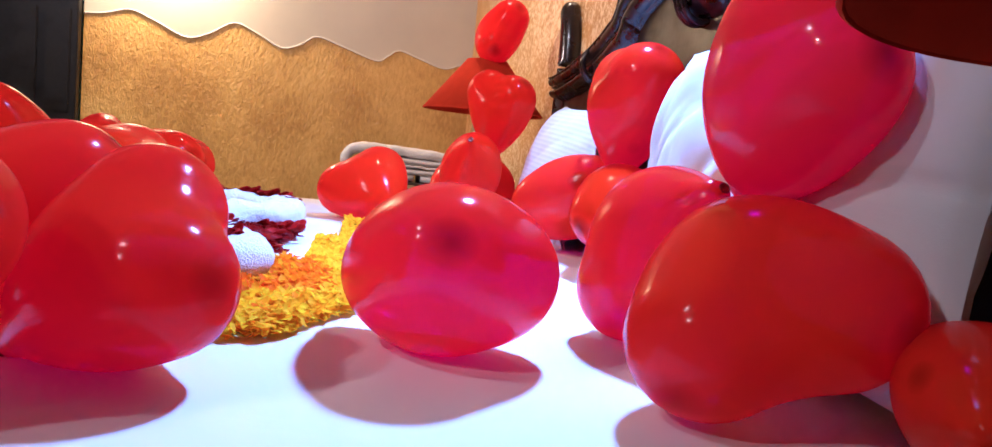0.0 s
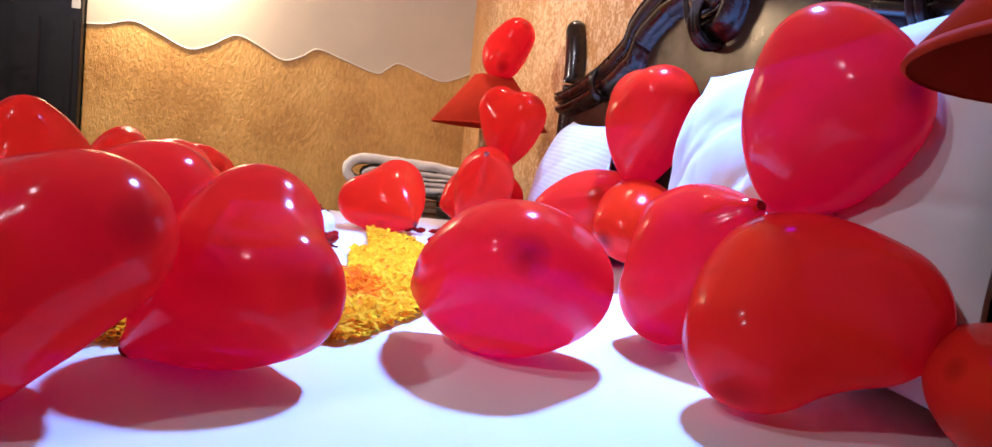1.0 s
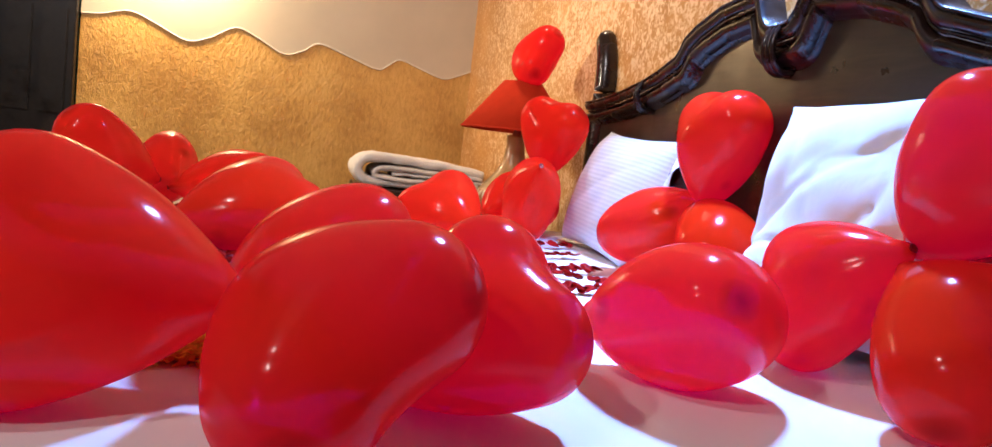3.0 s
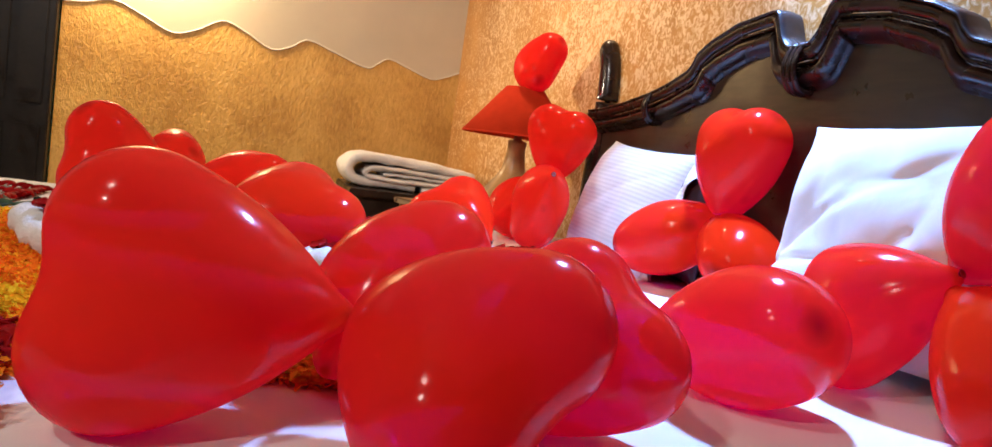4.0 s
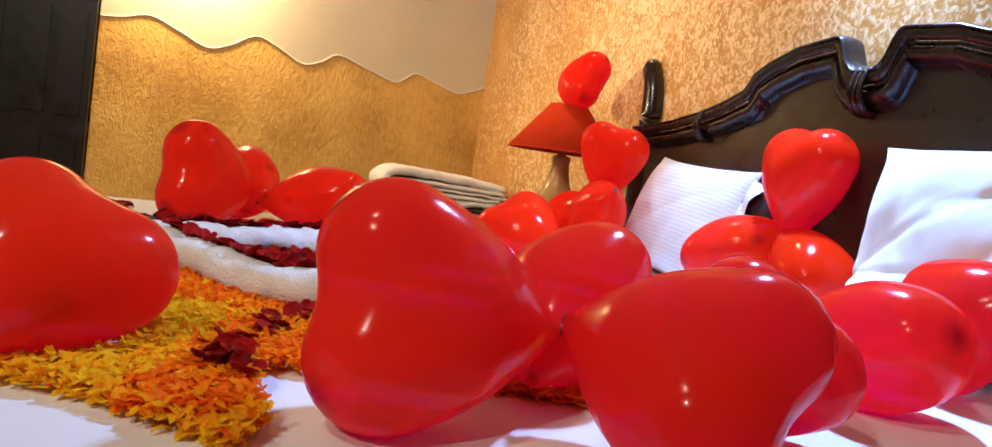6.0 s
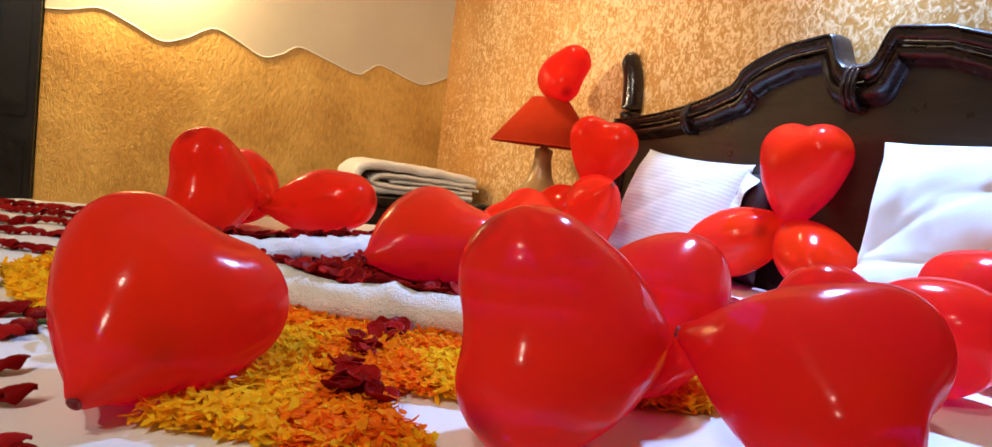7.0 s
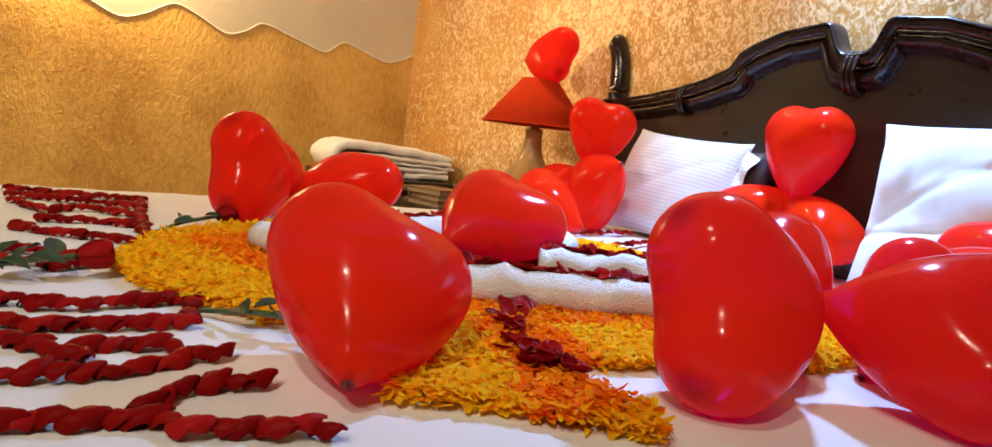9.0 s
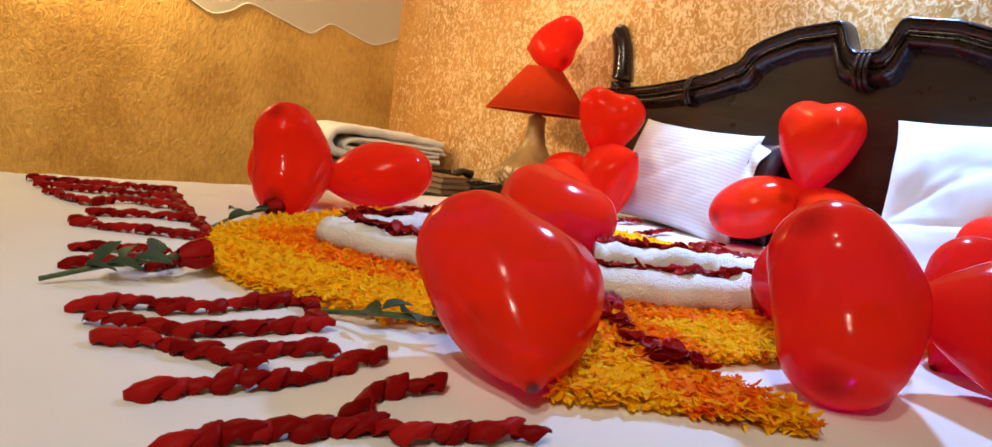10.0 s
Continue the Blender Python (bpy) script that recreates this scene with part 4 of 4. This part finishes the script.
def marigold():
    """Thousands of narrow curled marigold petals, orange by the towels and yellow outside."""
    rng = random.Random(21)
    heaps = {"orange": ([], []), "yellow": ([], [])}
    placed, tries = 0, 0
    mid_a, mid_b = Vector((-0.53, 0.79)), Vector((-0.615, 0.56))
    while placed < 44000 and tries < 150000:
        tries += 1
        x, y = rng.uniform(-0.94, 0.06), rng.uniform(0.45, 1.54)
        if not inside(x, y, OUTER) or inside(x, y, HEART_RING):
            continue
        d = to_roll(x, y)
        if d < 0.022 or (-0.38 < x < -0.09 and 0.9 < y < 1.24) or (-0.16 < x < -0.055 and y > 1.12):
            continue
        t = max(0, min(1, (Vector((x, y)) - mid_a).dot(mid_b - mid_a) / (mid_b - mid_a).length_squared))
        arm = (Vector((x, y)) - mid_a.lerp(mid_b, t)).length
        wob = 0.022 * noise.noise(Vector((x * 11, y * 11, 0))) + 0.010 * rng.uniform(-1, 1)
        kind = "orange" if d < 0.098 + wob or (arm < 0.050 + wob and y < 0.75) else "yellow"
        if rng.random() < 0.04:
            kind = "yellow" if kind == "orange" else "orange"
        verts, faces = heaps[kind]
        size = rng.uniform(0.009, 0.016)
        wide = rng.uniform(0.0020, 0.0038)
        m = Matrix.Translation((x, y, BED_Z + 0.002 + 0.014 * rng.random() ** 1.2)) @ Matrix.Rotation(rng.uniform(0, 6.28), 4, "Z") @ Matrix.Rotation(rng.uniform(-0.30, 0.18), 4, "Y") @ Matrix.Rotation(rng.uniform(-0.35, 0.35), 4, "X")
        bend = rng.uniform(-0.9, 1.5)
        o = len(verts)
        for i in range(4):
            u = i / 3
            w = wide * (0.35, 0.8, 1.0, 0.55)[i]
            z = bend * size * (u - 0.4) ** 2
            verts.append(m @ Vector(((u - 0.5) * size, -w, z + w * 0.5)))
            verts.append(m @ Vector(((u - 0.5) * size, 0, z)))
            verts.append(m @ Vector(((u - 0.5) * size, w, z + w * 0.5)))
        for i in range(3):
            a = o + i * 3
            faces += [(a, a + 3, a + 4, a + 1), (a + 1, a + 4, a + 5, a + 2)]
        placed += 1
    for kind, mat in (("orange", ORANGE_PETAL), ("yellow", YELLOW_PETAL)):
        ob = new(kind + "_marigold_petals", mesh_of(kind + "_marigold_petals", *heaps[kind], mat))
        tagged(ob, "loose %s marigold petals strewn round the towel heart" % kind, "petals", kind="stuff")


marigold()


def leaf_mesh(length, width, seed):
    rng = random.Random(seed)
    verts, faces = [], []
    n = 10
    droop = rng.uniform(0.1, 0.35)
    for i in range(n + 1):
        u = i / n
        w = width * math.sin(math.pi * u ** 0.8) ** 0.9 * (1 + 0.12 * (i % 2))
        z = -droop * length * u * u + 0.1 * length * u
        for v in (-1, -0.5, 0, 0.5, 1):
            verts.append((u * length, v * w / 2, z + 0.22 * abs(v) * w))
    for i in range(n):
        for j in range(4):
            o = i * 5 + j
            faces.append((o, o + 5, o + 6, o + 1))
    return mesh_of("leaf", verts, faces, LEAF)


def rose(foot, head, label, seed, leaves=5):
    """A cut rose lying on the sheet: stem, leaves, sepals and a closed head."""
    rng = random.Random(seed)
    a, b = Vector((*foot, BED_Z + 0.006)), Vector((*head, BED_Z + 0.024))
    r = thing("rose", label, "rose", "roses on the bed")
    mid = a.lerp(b, 0.5) + Vector((rng.uniform(-0.006, 0.006), rng.uniform(-0.006, 0.006), 0.002))
    path = smooth_path([a, mid, b], 16)
    part("stem", tube("stem", path, lambda t: 0.0026 + 0.0008 * t, STEM, 8), r)
    ahead = (b - a).normalized()
    yaw = math.atan2(ahead.y, ahead.x)
    for k in range(leaves):
        t = 0.35 + 0.45 * k / max(1, leaves - 1)
        p = path[int(t * 15)]
        lf = part("leaf", leaf_mesh(rng.uniform(0.03, 0.045), rng.uniform(0.016, 0.023), seed + k), r)
        lf.matrix_world = Matrix.Translation(p + Vector((0, 0, 0.004))) @ Matrix.Rotation(yaw + (1 if k % 2 else -1) * rng.uniform(0.5, 1.2), 4, "Z") @ Matrix.Rotation(-rng.uniform(0.0, 0.5), 4, "Y") @ Matrix.Rotation(rng.uniform(-0.5, 0.5), 4, "X")
    turn = Matrix.Translation(b) @ Matrix.Rotation(yaw, 4, "Z") @ Matrix.Rotation(radians(84), 4, "Y") @ Matrix.Scale(0.82, 4)
    for k in range(4):
        sp = part("sepal", leaf_mesh(0.028, 0.010, seed + 30 + k), r)
        sp.matrix_world = turn @ Matrix.Rotation(k * 1.57, 4, "Z") @ Matrix.Translation((0.006, 0, 0.0)) @ Matrix.Rotation(radians(-62), 4, "Y")
    head_bits = [(0.0155, 0.036, 0.0, 5), (0.0125, 0.038, 0.6, 4), (0.009, 0.039, 0.2, 3), (0.0055, 0.040, 0.9, 3)]
    for radius, tall, shift, count in head_bits:
        for k in range(count):
            verts, faces = [], []
            nu, nv = 8, 7
            for i in range(nu + 1):
                for j in range(nv + 1):
                    ang = (i / nu - 0.5) * (2 * math.pi / count * 1.35)
                    h = j / nv
                    rr = radius * (0.35 + 0.85 * math.sin(math.pi * (0.08 + 0.62 * h)) + 0.16 * max(0, h - 0.75) * 4) + 0.0006 * i / nu * 4
                    lip = 0.004 * math.cos(ang * count * 0.5)
                    verts.append((rr * math.cos(ang), rr * math.sin(ang), h * (tall + lip)))
            for i in range(nu):
                for j in range(nv):
                    o = i * (nv + 1) + j
                    faces.append((o, o + nv + 1, o + nv + 2, o + 1))
            pt = part("petal", mesh_of("petal", verts, faces, RED_PETAL), r)
            pt.matrix_world = turn @ Matrix.Rotation(shift + 2 * math.pi * k / count, 4, "Z")


rose((-1.085, 0.985), (-0.955, 1.005), "cut dark red rose with green leaves lying between petal rows", 3, 6)
rose((-0.855, 0.835), (-0.765, 0.715), "cut dark red rose half hidden under a balloon", 8, 4)
rose((-0.855, 1.285), (-0.745, 1.375), "cut dark red rose pointing at a far balloon", 14, 3)
